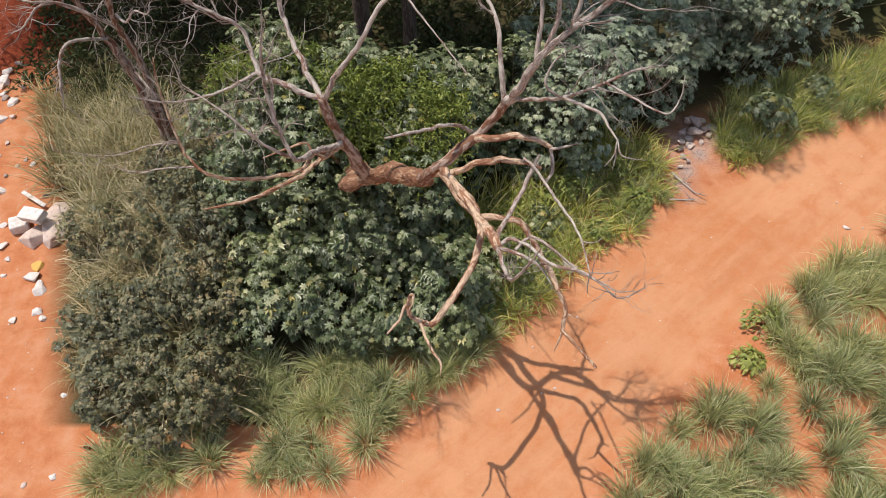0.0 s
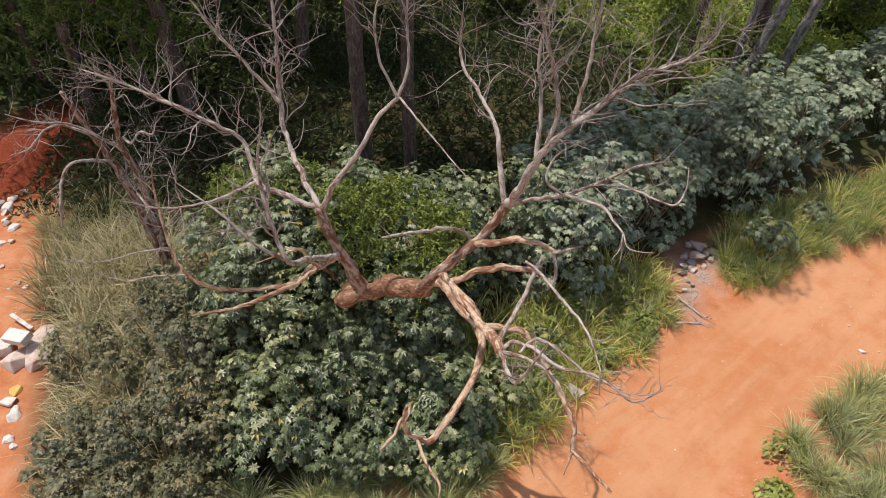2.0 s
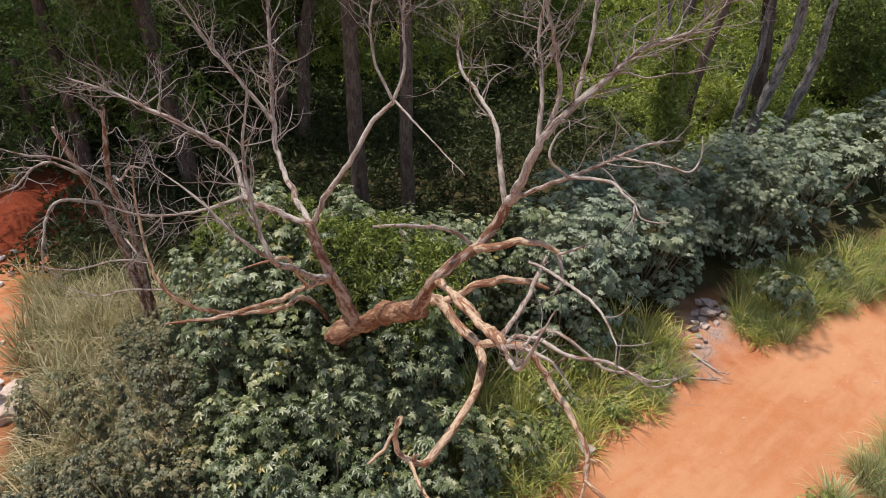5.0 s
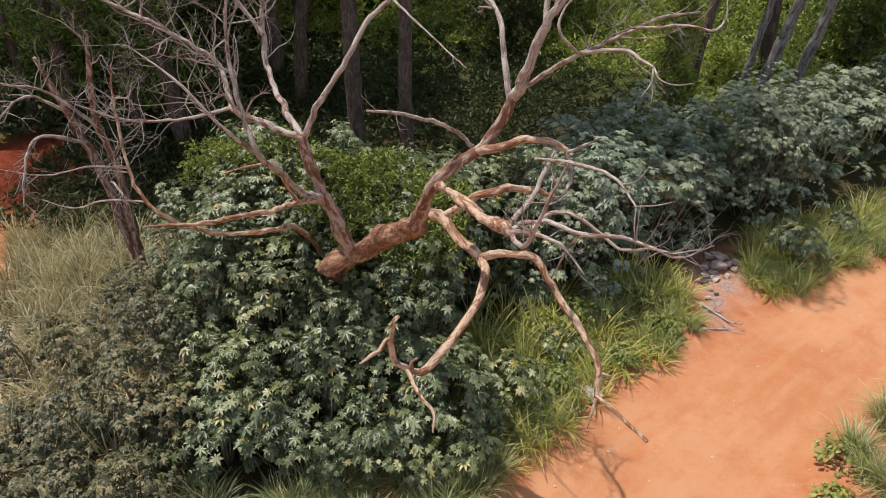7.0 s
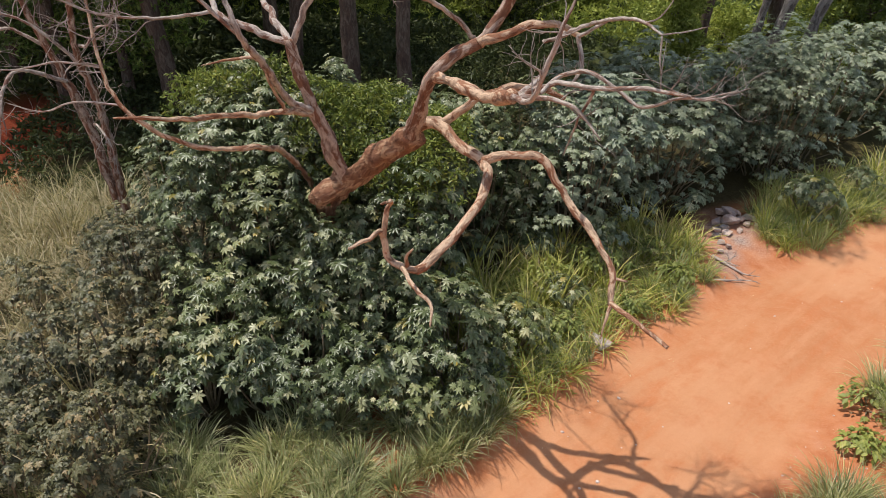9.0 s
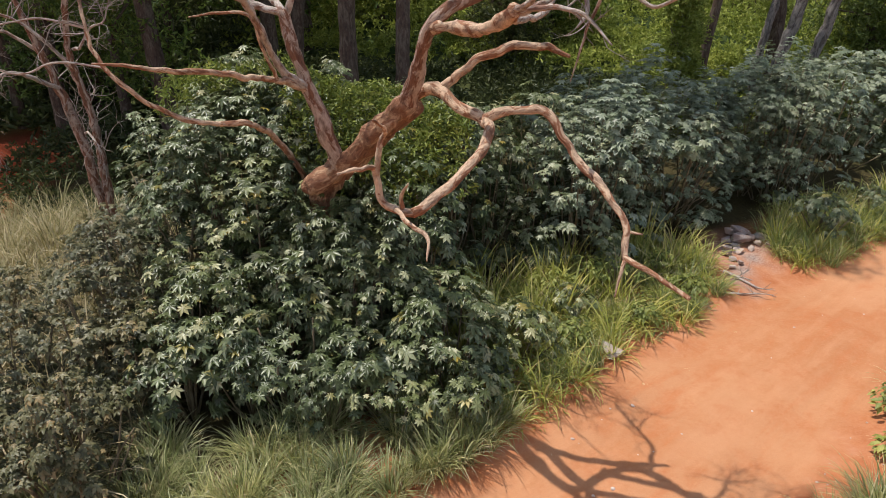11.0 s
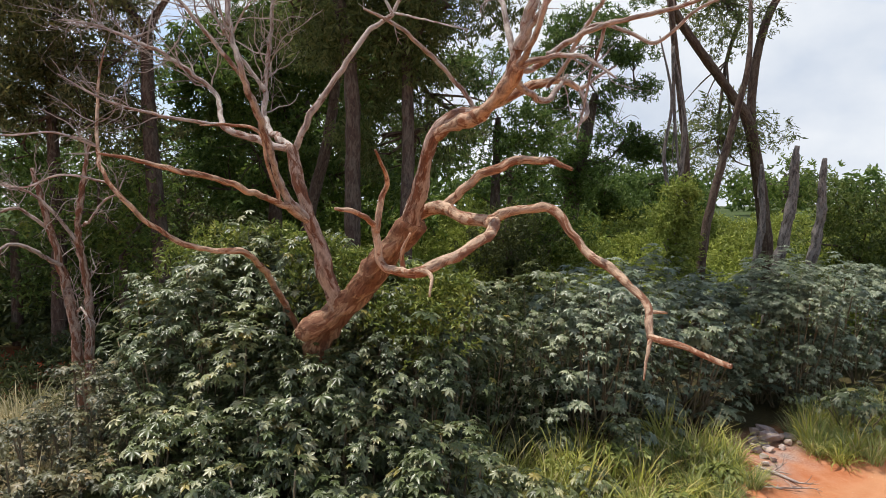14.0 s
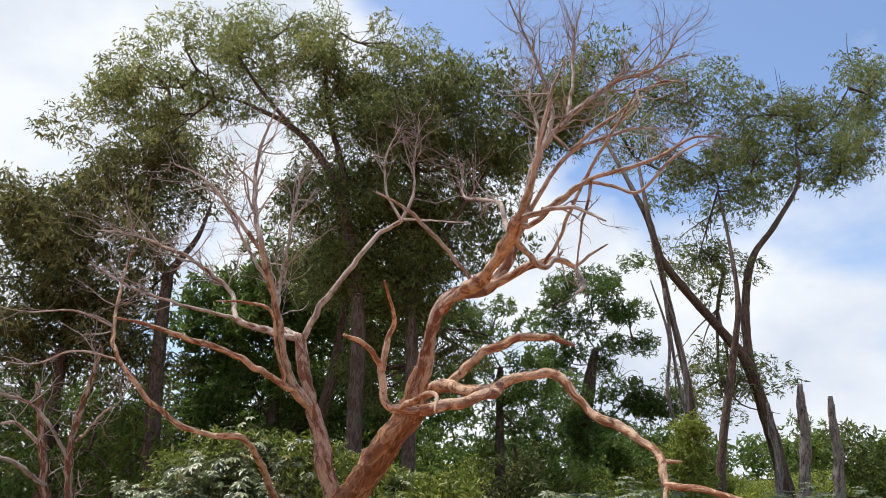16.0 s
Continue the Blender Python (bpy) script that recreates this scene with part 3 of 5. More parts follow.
limb("branch", [(2.07, 5.93, 7.46), (2.02, 5.78, 7.36), (1.92, 5.7, 7.24)], [0.017, 0.013, 0.007], 6, 0.1)
limb("branch", [(2.06, 5.9, 7.44), (2.06, 5.8, 7.3), (2.04, 5.74, 7.14)], [0.016, 0.012, 0.007], 6, 0.1)
limb("branch", [(2.02, 6.8, 7.6), (2.2, 6.5, 7.68), (2.39, 6.14, 7.8), (2.62, 6.05, 7.78), (2.78, 6.25, 7.86), (2.83, 6.45, 8.0)], [0.026, 0.023, 0.02, 0.018, 0.015, 0.008], 6, 0.1, 3, 0.35, 1, thin=0.006)
limb("branch", [(1.5, 6.82, 7.33), (1.34, 6.78, 7.48), (1.27, 6.78, 7.62), (1.34, 6.9, 7.78), (1.5, 7.0, 7.88), (1.78, 7.1, 7.97)], [0.03, 0.027, 0.024, 0.02, 0.016, 0.008], 6, 0.1, 2, 0.3, 1, thin=0.006)
limb("branch", [(1.18, 7.05, 5.98), (1.3, 6.7, 6.12), (1.42, 6.05, 6.4), (1.52, 5.6, 6.56), (1.62, 5.2, 6.68), (1.67, 4.85, 6.72), (1.69, 4.52, 6.73)], [0.035, 0.035, 0.032, 0.028, 0.025, 0.02, 0.014], 7, 0.12)
limb("branch", [(1.69, 4.53, 6.73), (1.85, 4.5, 6.76), (2.02, 4.5, 6.8)], [0.012, 0.01, 0.006], 6, 0.1)
limb("branch", [(1.69, 4.53, 6.73), (1.68, 4.45, 6.58), (1.7, 4.42, 6.46)], [0.013, 0.011, 0.006], 6, 0.1)
limb("branch", [(1.65, 5.0, 6.7), (1.76, 4.95, 6.74), (1.82, 4.9, 6.84), (1.86, 4.9, 6.92)], [0.014, 0.012, 0.009, 0.005], 6, 0.1)
limb("branch", [(0.95, 5.4, 5.98), (1.15, 5.52, 6.1), (1.35, 5.3, 6.2), (1.55, 5.15, 6.12), (1.77, 5.02, 5.99), (1.96, 4.78, 6.15), (2.12, 4.6, 6.22), (2.35, 4.55, 6.3)], [0.036, 0.034, 0.032, 0.028, 0.024, 0.02, 0.016, 0.007], 7, 0.12, 5, 0.4, 1, 0.7, thin=0.005)
limb("branch", [(1.37, 5.06, 6.15), (1.33, 5.22, 5.92), (1.29, 5.3, 5.75), (1.24, 5.58, 5.28)], [0.026, 0.022, 0.018, 0.008], 6, 0.1, 2, 0.2, 0, thin=0.005)
limb("broken_limb", [(0.5, 7.6, 5.8), (0.8, 7.5, 5.95), (1.09, 7.4, 6.07), (1.4, 7.3, 6.08), (1.6, 7.26, 5.98)], [0.1, 0.085, 0.075, 0.06, 0.05], 10, 0.3, mat=DEAD)
limb("branch", [(1.58, 7.26, 5.98), (1.62, 7.05, 5.7), (1.5, 6.9, 5.55)], [0.045, 0.04, 0.02], 7, 0.2, 3, 0.35, 1)
limb("branch", [(1.58, 7.22, 5.98), (1.75, 7.15, 6.1), (1.95, 7.1, 6.22)], [0.04, 0.03, 0.015], 7, 0.2)
limb("branch", [(0.45, 7.75, 5.82), (0.1, 7.5, 6.2), (-0.35, 7.0, 6.55), (-0.78, 6.7, 6.72)], [0.05, 0.045, 0.04, 0.02], 8, 0.15, 2, 0.4, 1)
limb("gnarled_limb", [(-0.06, 7.38, 5.48), (0.18, 6.9, 5.55), (0.4, 6.5, 5.6), (0.55, 6.1, 5.66), (0.69, 5.74, 5.82), (0.72, 5.48, 5.9)], [0.12, 0.11, 0.11, 0.105, 0.1, 0.085], 14, 0.75, label="knotted limb with burrs and torn bark", mat=DEAD)
limb("branch", [(0.7, 5.7, 5.8), (0.9, 6.15, 5.75), (1.1, 6.52, 5.75), (1.28, 6.85, 5.95), (1.39, 7.0, 6.1)], [0.06, 0.055, 0.05, 0.045, 0.02], 8, 0.15, 3, 0.4, 1)
limb("branch", [(0.72, 5.5, 5.88), (0.88, 5.62, 5.9), (1.11, 5.4, 6.07), (1.37, 5.06, 6.14), (1.73, 4.9, 6.19), (1.95, 4.7, 6.22), (2.12, 4.48, 6.25), (2.46, 4.6, 6.3)], [0.05, 0.045, 0.04, 0.036, 0.03, 0.024, 0.018, 0.007], 7, 0.12, 10, 0.5, 1, 0.65, thin=0.005)
limb("branch", [(0.72, 5.5, 5.9), (0.8, 5.0, 6.05), (0.84, 4.75, 6.25), (0.95, 4.6, 6.7), (1.1, 4.6, 7.1)], [0.05, 0.04, 0.035, 0.028, 0.012], 7, 0.12, 7, 0.5, 1, thin=0.006)
limb("branch", [(0.72, 5.5, 5.9), (1.0, 5.35, 5.95), (1.25, 5.2, 5.9), (1.45, 5.0, 5.7)], [0.05, 0.04, 0.03, 0.012], 7, 0.12, 5, 0.4, 1, thin=0.006)
limb("limb", [(-0.15, 7.95, 4.65), (0.1, 7.9, 4.72), (0.4, 7.8, 4.98), (0.94, 7.72, 5.22), (1.3, 7.68, 5.2), (1.58, 7.64, 5.11)], [0.1, 0.1, 0.09, 0.085, 0.07, 0.03], 10, 0.22, mat=DEAD)
limb("limb", [(-0.3, 8.05, 4.55), (-0.02, 7.95, 4.68), (0.28, 7.5, 4.55), (0.57, 7.1, 4.5)], [0.13, 0.13, 0.12, 0.115], 12, 0.3, mat=DEAD)
limb("low_limb", [(0.55, 7.12, 4.5), (0.62, 6.8, 4.5), (0.52, 6.45, 4.4), (0.39, 6.15, 4.31), (0.1, 5.7, 4.18), (-0.2, 5.34, 4.1)], [0.105, 0.1, 0.095, 0.09, 0.085, 0.08], 12, 0.22, mat=DEAD)
limb("branch", [(-0.18, 5.36, 4.1), (-0.34, 5.4, 4.12), (-0.5, 5.45, 4.2), (-0.55, 5.45, 4.5), (-0.65, 5.1, 4.62), (-0.8, 4.88, 4.66)], [0.075, 0.07, 0.06, 0.045, 0.035, 0.018], 9, 0.25, mat=DEAD)
limb("branch", [(-0.53, 5.45, 4.45), (-0.48, 5.46, 4.75), (-0.42, 5.35, 4.9), (-0.48, 4.9, 5.12)], [0.045, 0.045, 0.035, 0.015], 8, 0.25, mat=DEAD)
limb("branch", [(-0.3, 5.38, 4.12), (-0.28, 5.3, 4.32), (-0.22, 5.2, 4.45)], [0.045, 0.035, 0.02], 8, 0.25, mat=DEAD)
limb("branch", [(-0.35, 5.38, 4.12), (-0.2, 4.95, 4.15), (-0.04, 4.7, 4.15), (-0.04, 4.54, 4.0)], [0.05, 0.04, 0.03, 0.012], 8, 0.2, mat=DEAD)
limb("long_arm", [(0.55, 7.1, 4.52), (0.9, 7.0, 4.64), (1.2, 6.9, 4.65), (1.38, 6.8, 4.45), (1.54, 6.68, 4.22), (1.8, 6.25, 4.0), (1.96, 5.88, 3.78), (1.95, 5.7, 3.6), (1.93, 5.58, 3.48)], [0.1, 0.085, 0.08, 0.075, 0.075, 0.07, 0.06, 0.055, 0.05], 11, 0.25, mat=DEAD)
limb("branch", [(1.93, 5.6, 3.5), (2.08, 5.4, 3.48), (2.25, 5.2, 3.44), (2.42, 4.99, 3.37)], [0.05, 0.05, 0.045, 0.035], 8, 0.18, mat=DEAD)
limb("branch", [(1.93, 5.58, 3.48), (1.86, 5.45, 3.35), (1.82, 5.4, 3.15)], [0.035, 0.025, 0.012], 7, 0.2, mat=DEAD)
limb("branch", [(1.95, 5.8, 3.7), (2.05, 5.75, 3.7), (2.12, 5.72, 3.7)], [0.03, 0.025, 0.015], 6, 0.2, mat=DEAD)
# the left half
limb("limb", [(-1.45, 9.2, 3.1), (-1.6, 9.05, 3.75), (-1.77, 8.9, 4.42), (-1.92, 8.88, 5.0), (-2.03, 8.88, 5.5)], [0.205, 0.185, 0.165, 0.145, 0.13], 14, 0.36, mat=RED)
limb("limb", [(-2.0, 8.88, 5.45), (-1.65, 8.87, 6.05), (-1.26, 8.88, 6.63), (-0.98, 9.05, 7.05), (-0.66, 9.2, 7.35)], [0.08, 0.07, 0.065, 0.055, 0.05], 9, 0.16)
limb("limb", [(-0.66, 9.2, 7.35), (-0.5, 9.3, 7.8), (-0.5, 9.5, 8.5), (-0.42, 9.6, 9.3)], [0.045, 0.04, 0.03, 0.012], 7, 0.12, 16, 1.0, 2)
limb("limb", [(-0.68, 9.2, 7.35), (-0.92, 9.35, 7.9), (-0.95, 9.4, 8.5), (-0.75, 9.5, 9.1)], [0.04, 0.035, 0.028, 0.012], 7, 0.12, 12, 0.8, 2)
limb("branch", [(-0.66, 9.2, 7.35), (-0.2, 8.6, 7.1), (0.35, 7.9, 6.8)], [0.03, 0.022, 0.012], 6, 0.1, 2, 0.4, 1)
limb("limb", [(-2.03, 8.88, 5.45), (-2.3, 9.4, 5.65), (-2.65, 10.1, 5.9), (-2.8, 10.5, 6.4), (-2.75, 10.7, 7.3), (-2.7, 10.8, 8.2), (-2.6, 10.9, 9.2)], [0.1, 0.085, 0.075, 0.07, 0.055, 0.04, 0.015], 9, 0.16, 29, 1.2, 2)
limb("limb", [(-2.78, 10.5, 6.5), (-3.3, 10.6, 7.2), (-3.7, 10.5, 7.9), (-4.0, 10.5, 8.5)], [0.06, 0.045, 0.035, 0.015], 8, 0.14, 18, 1.0, 2)
limb("limb", [(-2.05, 8.9, 5.45), (-2.6, 9.05, 5.6), (-3.03, 9.15, 5.8), (-3.28, 9.6, 6.3), (-3.9, 9.55, 6.8), (-4.3, 9.6, 7.0), (-5.0, 9.7, 7.3), (-5.7, 9.9, 7.45)], [0.085, 0.08, 0.07, 0.06, 0.05, 0.045, 0.03, 0.012], 8, 0.16, 32, 1.1, 2, 0.4)
limb("limb", [(-3.05, 9.15, 5.8), (-3.6, 8.6, 5.85), (-4.2, 8.2, 6.0), (-4.7, 8.0, 6.3)], [0.045, 0.035, 0.028, 0.01], 7, 0.12, 10, 0.8, 2)
limb("limb", [(-1.8, 8.8, 4.5), (-2.01, 8.32, 4.85), (-2.05, 7.6, 5.5), (-2.1, 6.9, 6.1), (-2.25, 7.0, 6.6), (-2.35, 7.2, 7.4), (-2.2, 7.3, 8.2)], [0.09, 0.08, 0.07, 0.06, 0.05, 0.04, 0.015], 9, 0.2, 18, 0.9, 2, 0.6)
limb("limb", [(-2.1, 6.95, 6.05), (-2.45, 6.8, 6.5), (-2.9, 6.9, 7.0), (-3.4, 7.1, 7.3)], [0.045, 0.035, 0.028, 0.01], 7, 0.12, 10, 0.8, 2)
limb("low_limb", [(-1.8, 8.75, 4.45), (-2.03, 8.28, 4.71), (-2.3, 7.75, 4.85), (-2.55, 7.4, 4.98), (-3.05, 6.95, 5.12), (-3.35, 6.8, 5.2), (-3.6, 6.7, 5.23)], [0.075, 0.07, 0.062, 0.056, 0.046, 0.036, 0.02], 9, 0.2, mat=DEAD)
limb("low_limb", [(-2.1, 10.2, 2.4), (-2.28, 10.0, 2.95), (-2.46, 9.56, 3.52), (-2.56, 8.6, 4.04), (-2.95, 8.4, 4.1), (-3.35, 8.2, 4.22), (-3.85, 7.82, 4.75), (-4.1, 7.85, 5.1), (-4.21, 7.96, 5.4), (-4.35, 8.29, 6.17), (-4.3, 8.4, 6.7)], [0.085, 0.08, 0.075, 0.07, 0.06, 0.055, 0.048, 0.044, 0.04, 0.03, 0.012], 9, 0.2, 9, 0.7, 2, 0.75, mat=DEAD)
limb("branch", [(-2.03, 8.25, 4.72), (-2.12, 8.0, 5.15), (-2.17, 7.76, 5.56), (-2.45, 7.55, 5.62), (-2.75, 7.4, 5.6)], [0.045, 0.04, 0.034, 0.026, 0.012], 7, 0.2, mat=DEAD)
limb("branch", [(-4.0, 7.83, 4.95), (-4.5, 7.7, 5.05), (-5.0, 7.75, 4.9), (-5.5, 7.9, 4.95)], [0.026, 0.022, 0.017, 0.008], 7, 0.12, 5, 0.5, 1)
limb("branch", [(-4.21, 7.96, 5.4), (-4.6, 7.7, 5.55), (-5.1, 7.55, 5.5), (-5.6, 7.5, 5.6)], [0.024, 0.02, 0.016, 0.008], 7, 0.12, 5, 0.5, 1)


# ---- the smaller dead tree beside it ----
small_tree = thing("dead_tree", "small grey dead tree with forked trunk and drooping bare twigs", "tree", at=(-7.2, 13.2, GROUND))
HERE2 = np.array((-7.2, 13.2, GROUND))
SMALL = dict(parent=small_tree, origin=HERE2)
limb("trunk", [(-7.2, 13.2, GROUND - 0.1), (-7.3, 13.2, 1.2), (-7.45, 13.2, 2.6), (-7.6, 13.1, 3.6), (-7.75, 12.9, 4.6), (-7.9, 12.8, 5.4)], [0.2, 0.18, 0.16, 0.13, 0.1, 0.06], 10, 0.22, 10, 1.1, 2, mat=RED, **SMALL)
limb("trunk", [(-7.15, 13.15, GROUND - 0.1), (-7.05, 13.1, 1.5), (-7.0, 13.0, 3.0), (-7.05, 12.8, 4.2), (-6.8, 12.6, 5.2), (-6.6, 12.5, 6.0)], [0.17, 0.15, 0.13, 0.11, 0.08, 0.04], 10, 0.22, 12, 1.1, 2, mat=RED, **SMALL)
limb("limb", [(-7.55, 13.05, 3.5), (-7.75, 12.7, 3.75), (-7.95, 12.35, 3.95), (-8.1, 12.05, 3.85), (-8.25, 11.75, 3.3), (-8.35, 11.6, 2.75)], [0.075, 0.065, 0.058, 0.052, 0.042, 0.02], 8, 0.22, 9, 0.6, 2, 0.4, lift=-0.15, **SMALL)
limb("limb", [(-7.7, 13.0, 4.2), (-8.15, 12.8, 4.6), (-8.5, 12.7, 4.55), (-8.9, 12.5, 4.2), (-9.3, 12.4, 4.1)], [0.06, 0.05, 0.042, 0.032, 0.012], 8, 0.2, 12, 0.8, 2, 0.3, lift=-0.1, **SMALL)
limb("limb", [(-7.03, 12.85, 3.9), (-7.3, 12.5, 4.5), (-7.7, 12.3, 4.95), (-8.2, 12.1, 5.1), (-8.7, 12.0, 5.35)], [0.06, 0.05, 0.04, 0.03, 0.012], 8, 0.2, 12, 0.8, 2, 0.3, **SMALL)
limb("limb", [(-6.95, 12.8, 4.3), (-6.6, 12.4, 4.4), (-6.3, 12.3, 4.75), (-5.9, 12.0, 4.9), (-5.7, 12.0, 5.3)], [0.055, 0.046, 0.038, 0.028, 0.012], 8, 0.2, 10, 0.7, 2, 0.3, **SMALL)
limb("limb", [(-7.2, 13.0, 2.6), (-6.9, 12.6, 2.7), (-6.6, 12.3, 2.4), (-6.5, 12.1, 1.9)], [0.045, 0.036, 0.028, 0.012], 7, 0.2, 7, 0.5, 1, 0.3, lift=-0.2, **SMALL)

# ---- bushes ----
PALM, PALM_SMALL = palmate(7, 0.3), palmate(5, 0.4)


def bush_kind(name, height, reach, clusters, leaf, mat, template, per=13, seed=0):
    """Meshes of one bush in true metres: a crown of leaf rosettes over the top and down the sides, and a forked stem."""
    g = np.random.default_rng(seed)
    # places and outward ways of the rosettes on an uneven dome
    u = np.sqrt(g.uniform(0, 1, clusters))
    a = g.uniform(0, 2 * np.pi, clusters)
    side = g.random(clusters) < min(0.6, 0.22 * height)
    rad = np.where(side, reach * g.uniform(0.75, 1.05, clusters), reach * u)
    z = np.where(side, height * g.uniform(0.1, 0.75, clusters), height * (1 - 0.3 * u ** 2) * g.uniform(0.86, 1.04, clusters))
    c = np.stack([np.cos(a) * rad, np.sin(a) * rad, z], -1)
    out = np.stack([np.cos(a) * (0.35 + u), np.sin(a) * (0.35 + u), np.where(side, 0.5, 1.3)], -1)
    out /= np.linalg.norm(out, axis=1)[:, None]
    n = clusters * per
    k = np.repeat(np.arange(clusters), per)
    d = g.normal(0, 1, (n, 3)) + out[k] * 0.9
    d /= np.linalg.norm(d, axis=1)[:, None]
    size = leaf * np.repeat(g.uniform(0.65, 1.25, clusters), per) * g.uniform(0.6, 1.15, n)
    at = c[k] + d * (leaf * 0.8 * g.uniform(0.45, 1.15, n))[:, None] * np.array((1, 1, 0.75))
    at[:, 2] = np.maximum(at[:, 2], 0.04)
    zz = np.array((0, 0, 0.95)) + d * 0.5 + out[k] * 0.35 + g.normal(0, 0.22, (n, 3))
    zz /= np.linalg.norm(zz, axis=1)[:, None]
    yy = d * np.array((1, 1, 0.2)) + np.array((0, 0, -0.3)) + g.normal(0, 0.25, (n, 3))
    yy -= zz * (yy * zz).sum(1)[:, None]
    yy /= np.linalg.norm(yy, axis=1)[:, None] + 1e-9
    v, f = strew(template, at, np.stack([np.cross(yy, zz), yy, zz], -1), size)
    crown = fast_mesh(name + "_foliage", v, f, mat)
    lines = []
    for i in range(min(11, clusters)):
        foot = np.array((c[i, 0] * 0.15, c[i, 1] * 0.15, -0.05))
        mid = (foot + c[i]) / 2 + g.normal(0, 0.05, 3)
        lines.append(([foot, mid, c[i]], [0.022, 0.017, 0.011]))
    return height, crown, tubes_mesh(name + "_stem", lines, STEM, 4, 0.0, 0.6)


KINDS = {
    "green": [bush_kind("castor", h, r, int(c * 1.8), 0.235, CASTOR, PALM, 8, s) for s, (h, r, c) in enumerate([(0.8, 0.55, 16), (0.9, 0.6, 18), (1.4, 0.65, 24), (1.5, 0.6, 22), (2.2, 0.75, 34), (2.4, 0.7, 32), (3.2, 0.8, 44), (3.4, 0.75, 42), (4.3, 0.85, 54), (4.5, 0.8, 52)])],
    "grey": [bush_kind("castor_grey", h, r, int(c * 1.5), 0.24, CASTOR_GREY, PALM, 9, s) for s, (h, r, c) in enumerate([(3.4, 1.0, 58), (3.8, 1.05, 62), (4.1, 0.95, 60)], 30)],
    "small": [bush_kind("scrub", h, r, int(c * 1.1), 0.155, CASTOR_SMALL, PALM_SMALL, 12, s) for s, (h, r, c) in enumerate([(0.9, 0.6, 34), (1.2, 0.62, 40), (1.6, 0.65, 46), (2.2, 0.75, 60), (2.8, 0.8, 70)], 50)],
}
BUSH_LABEL = {
    "green": ("castor_bush", "dark green castor bush with hand-shaped leaves", "bush", "castor bushes under the dead tree"),
    "grey": ("castor_bush", "tall grey-green castor bush with dusty hand-shaped leaves", "bush", "castor bushes on the far bank"),
    "small": ("scrub_bush", "olive scrub bush with small dusty leaves", "bush", "scrub bushes beside the red yard"),
}


def plant(kind, x, y, top, size=1.0):
    """A bush at x, y whose crown reaches the height top."""
    g = float(land_height(x, y))
    want = max(top - g, 0.5)
    near = sorted(KINDS[kind], key=lambda q: abs(q[0] - want))[:2]
    high, crown, stem = near[rng.integers(2)]
    name, label, category, group = BUSH_LABEL[kind]
    e = thing(name, label, category, group, at=(x, y, g))
    e.rotation_euler = (0, 0, rng.uniform(0, 6.28))
    k = want / high
    e.scale = (size * (0.5 + 0.5 * k), size * (0.5 + 0.5 * k), k)
    part_of("stem", stem, e)
    part_of("foliage", crown, e)
    return e


def mound_top(x, y):
    """The height of the bushes under the tree: rising from the road to a crest behind the trunk."""
    z = np.interp(y, (5.5, 6.8, 7.7, 8.5, 9.0, 9.7, 10.5, 11.0, 13.0), (0.3, 0.6, 1.1, 1.95, 2.6, 3.25, 3.95, 4.1, 3.9))
    z = z * np.interp(x, (-9.0, -7.0, -5.5, -3.5, -2.0, -1.0, 0.0, 1.5), (0.4, 0.68, 0.95, 1.1, 1.05, 0.95, 0.9, 0.85))
    return z + 0.12 * math.sin(3 * x + 1.0) * math.sin(2.5 * y)


for px, py in sown([(-4.6, 8.6), (-4.3, 7.3), (-2.6, 7.05), (-0.8, 7.4), (0.0, 7.8), (0.2, 8.4), (-0.3, 9.5), (-0.3, 10.7), (0.8, 12.0), (2.6, 12.6), (2.4, 13.2), (-0.5, 13.2), (-4.9, 12.8), (-5.0, 11.2)], 0.82):
    if math.hypot(px + 2.0, py - 9.7) > 0.3:
        plant("green", px, py, mound_top(px, py) * rng.uniform(0.9, 1.04), rng.uniform(0.85, 1.15))
for px, py in sown([(2.4, 12.4), (5.2, 14.4), (8.2, 16.0), (12.5, 18.1), (18.0, 20.5), (17.5, 23.0), (11.5, 20.0), (7.5, 18.0), (2.6, 15.2)], 1.22):
    plant("grey", px, py, 3.5 * rng.uniform(0.86, 1.04), rng.uniform(0.95, 1.2))
for px, py in sown([(-8.0, 7.0), (-6.6, 4.9), (-5.2, 5.0), (-3.9, 6.2), (-4.1, 7.0), (-4.5, 9.0), (-7.2, 9.0), (-7.9, 8.6)], 0.86):
    plant("small", px, py, rng.uniform(0.5, 1.1) * (1.0 + 0.45 * max(0, px + 6.5)) * (1 + 0.25 * max(0, py - 7)), rng.uniform(0.85, 1.15))
for px, py in sown([(-6.4, 9.6), (-5.8, 9.0), (-4.9, 9.0), (-4.9, 12.8), (-5.9, 12.6)], 0.95):
    plant("small", px, py, (1.5 + 0.35 * (py - 9)) * rng.uniform(0.75, 1.05), rng.uniform(0.9, 1.15))
for px, py, top in ((-1.75, 8.95, 2.35), (-2.2, 9.1, 2.5), (-1.35, 9.15, 2.45), (-1.9, 9.35, 2.55)):
    plant("green", px, py, top, 0.9)
for px, py in sown([(-8.4, 10.4), (-7.8, 9.2), (-5.9, 9.2), (-5.8, 12.2), (-7.4, 13.0)], 1.3):
    plant("small", px, py, rng.uniform(0.9, 1.5), rng.uniform(0.8, 1.1))
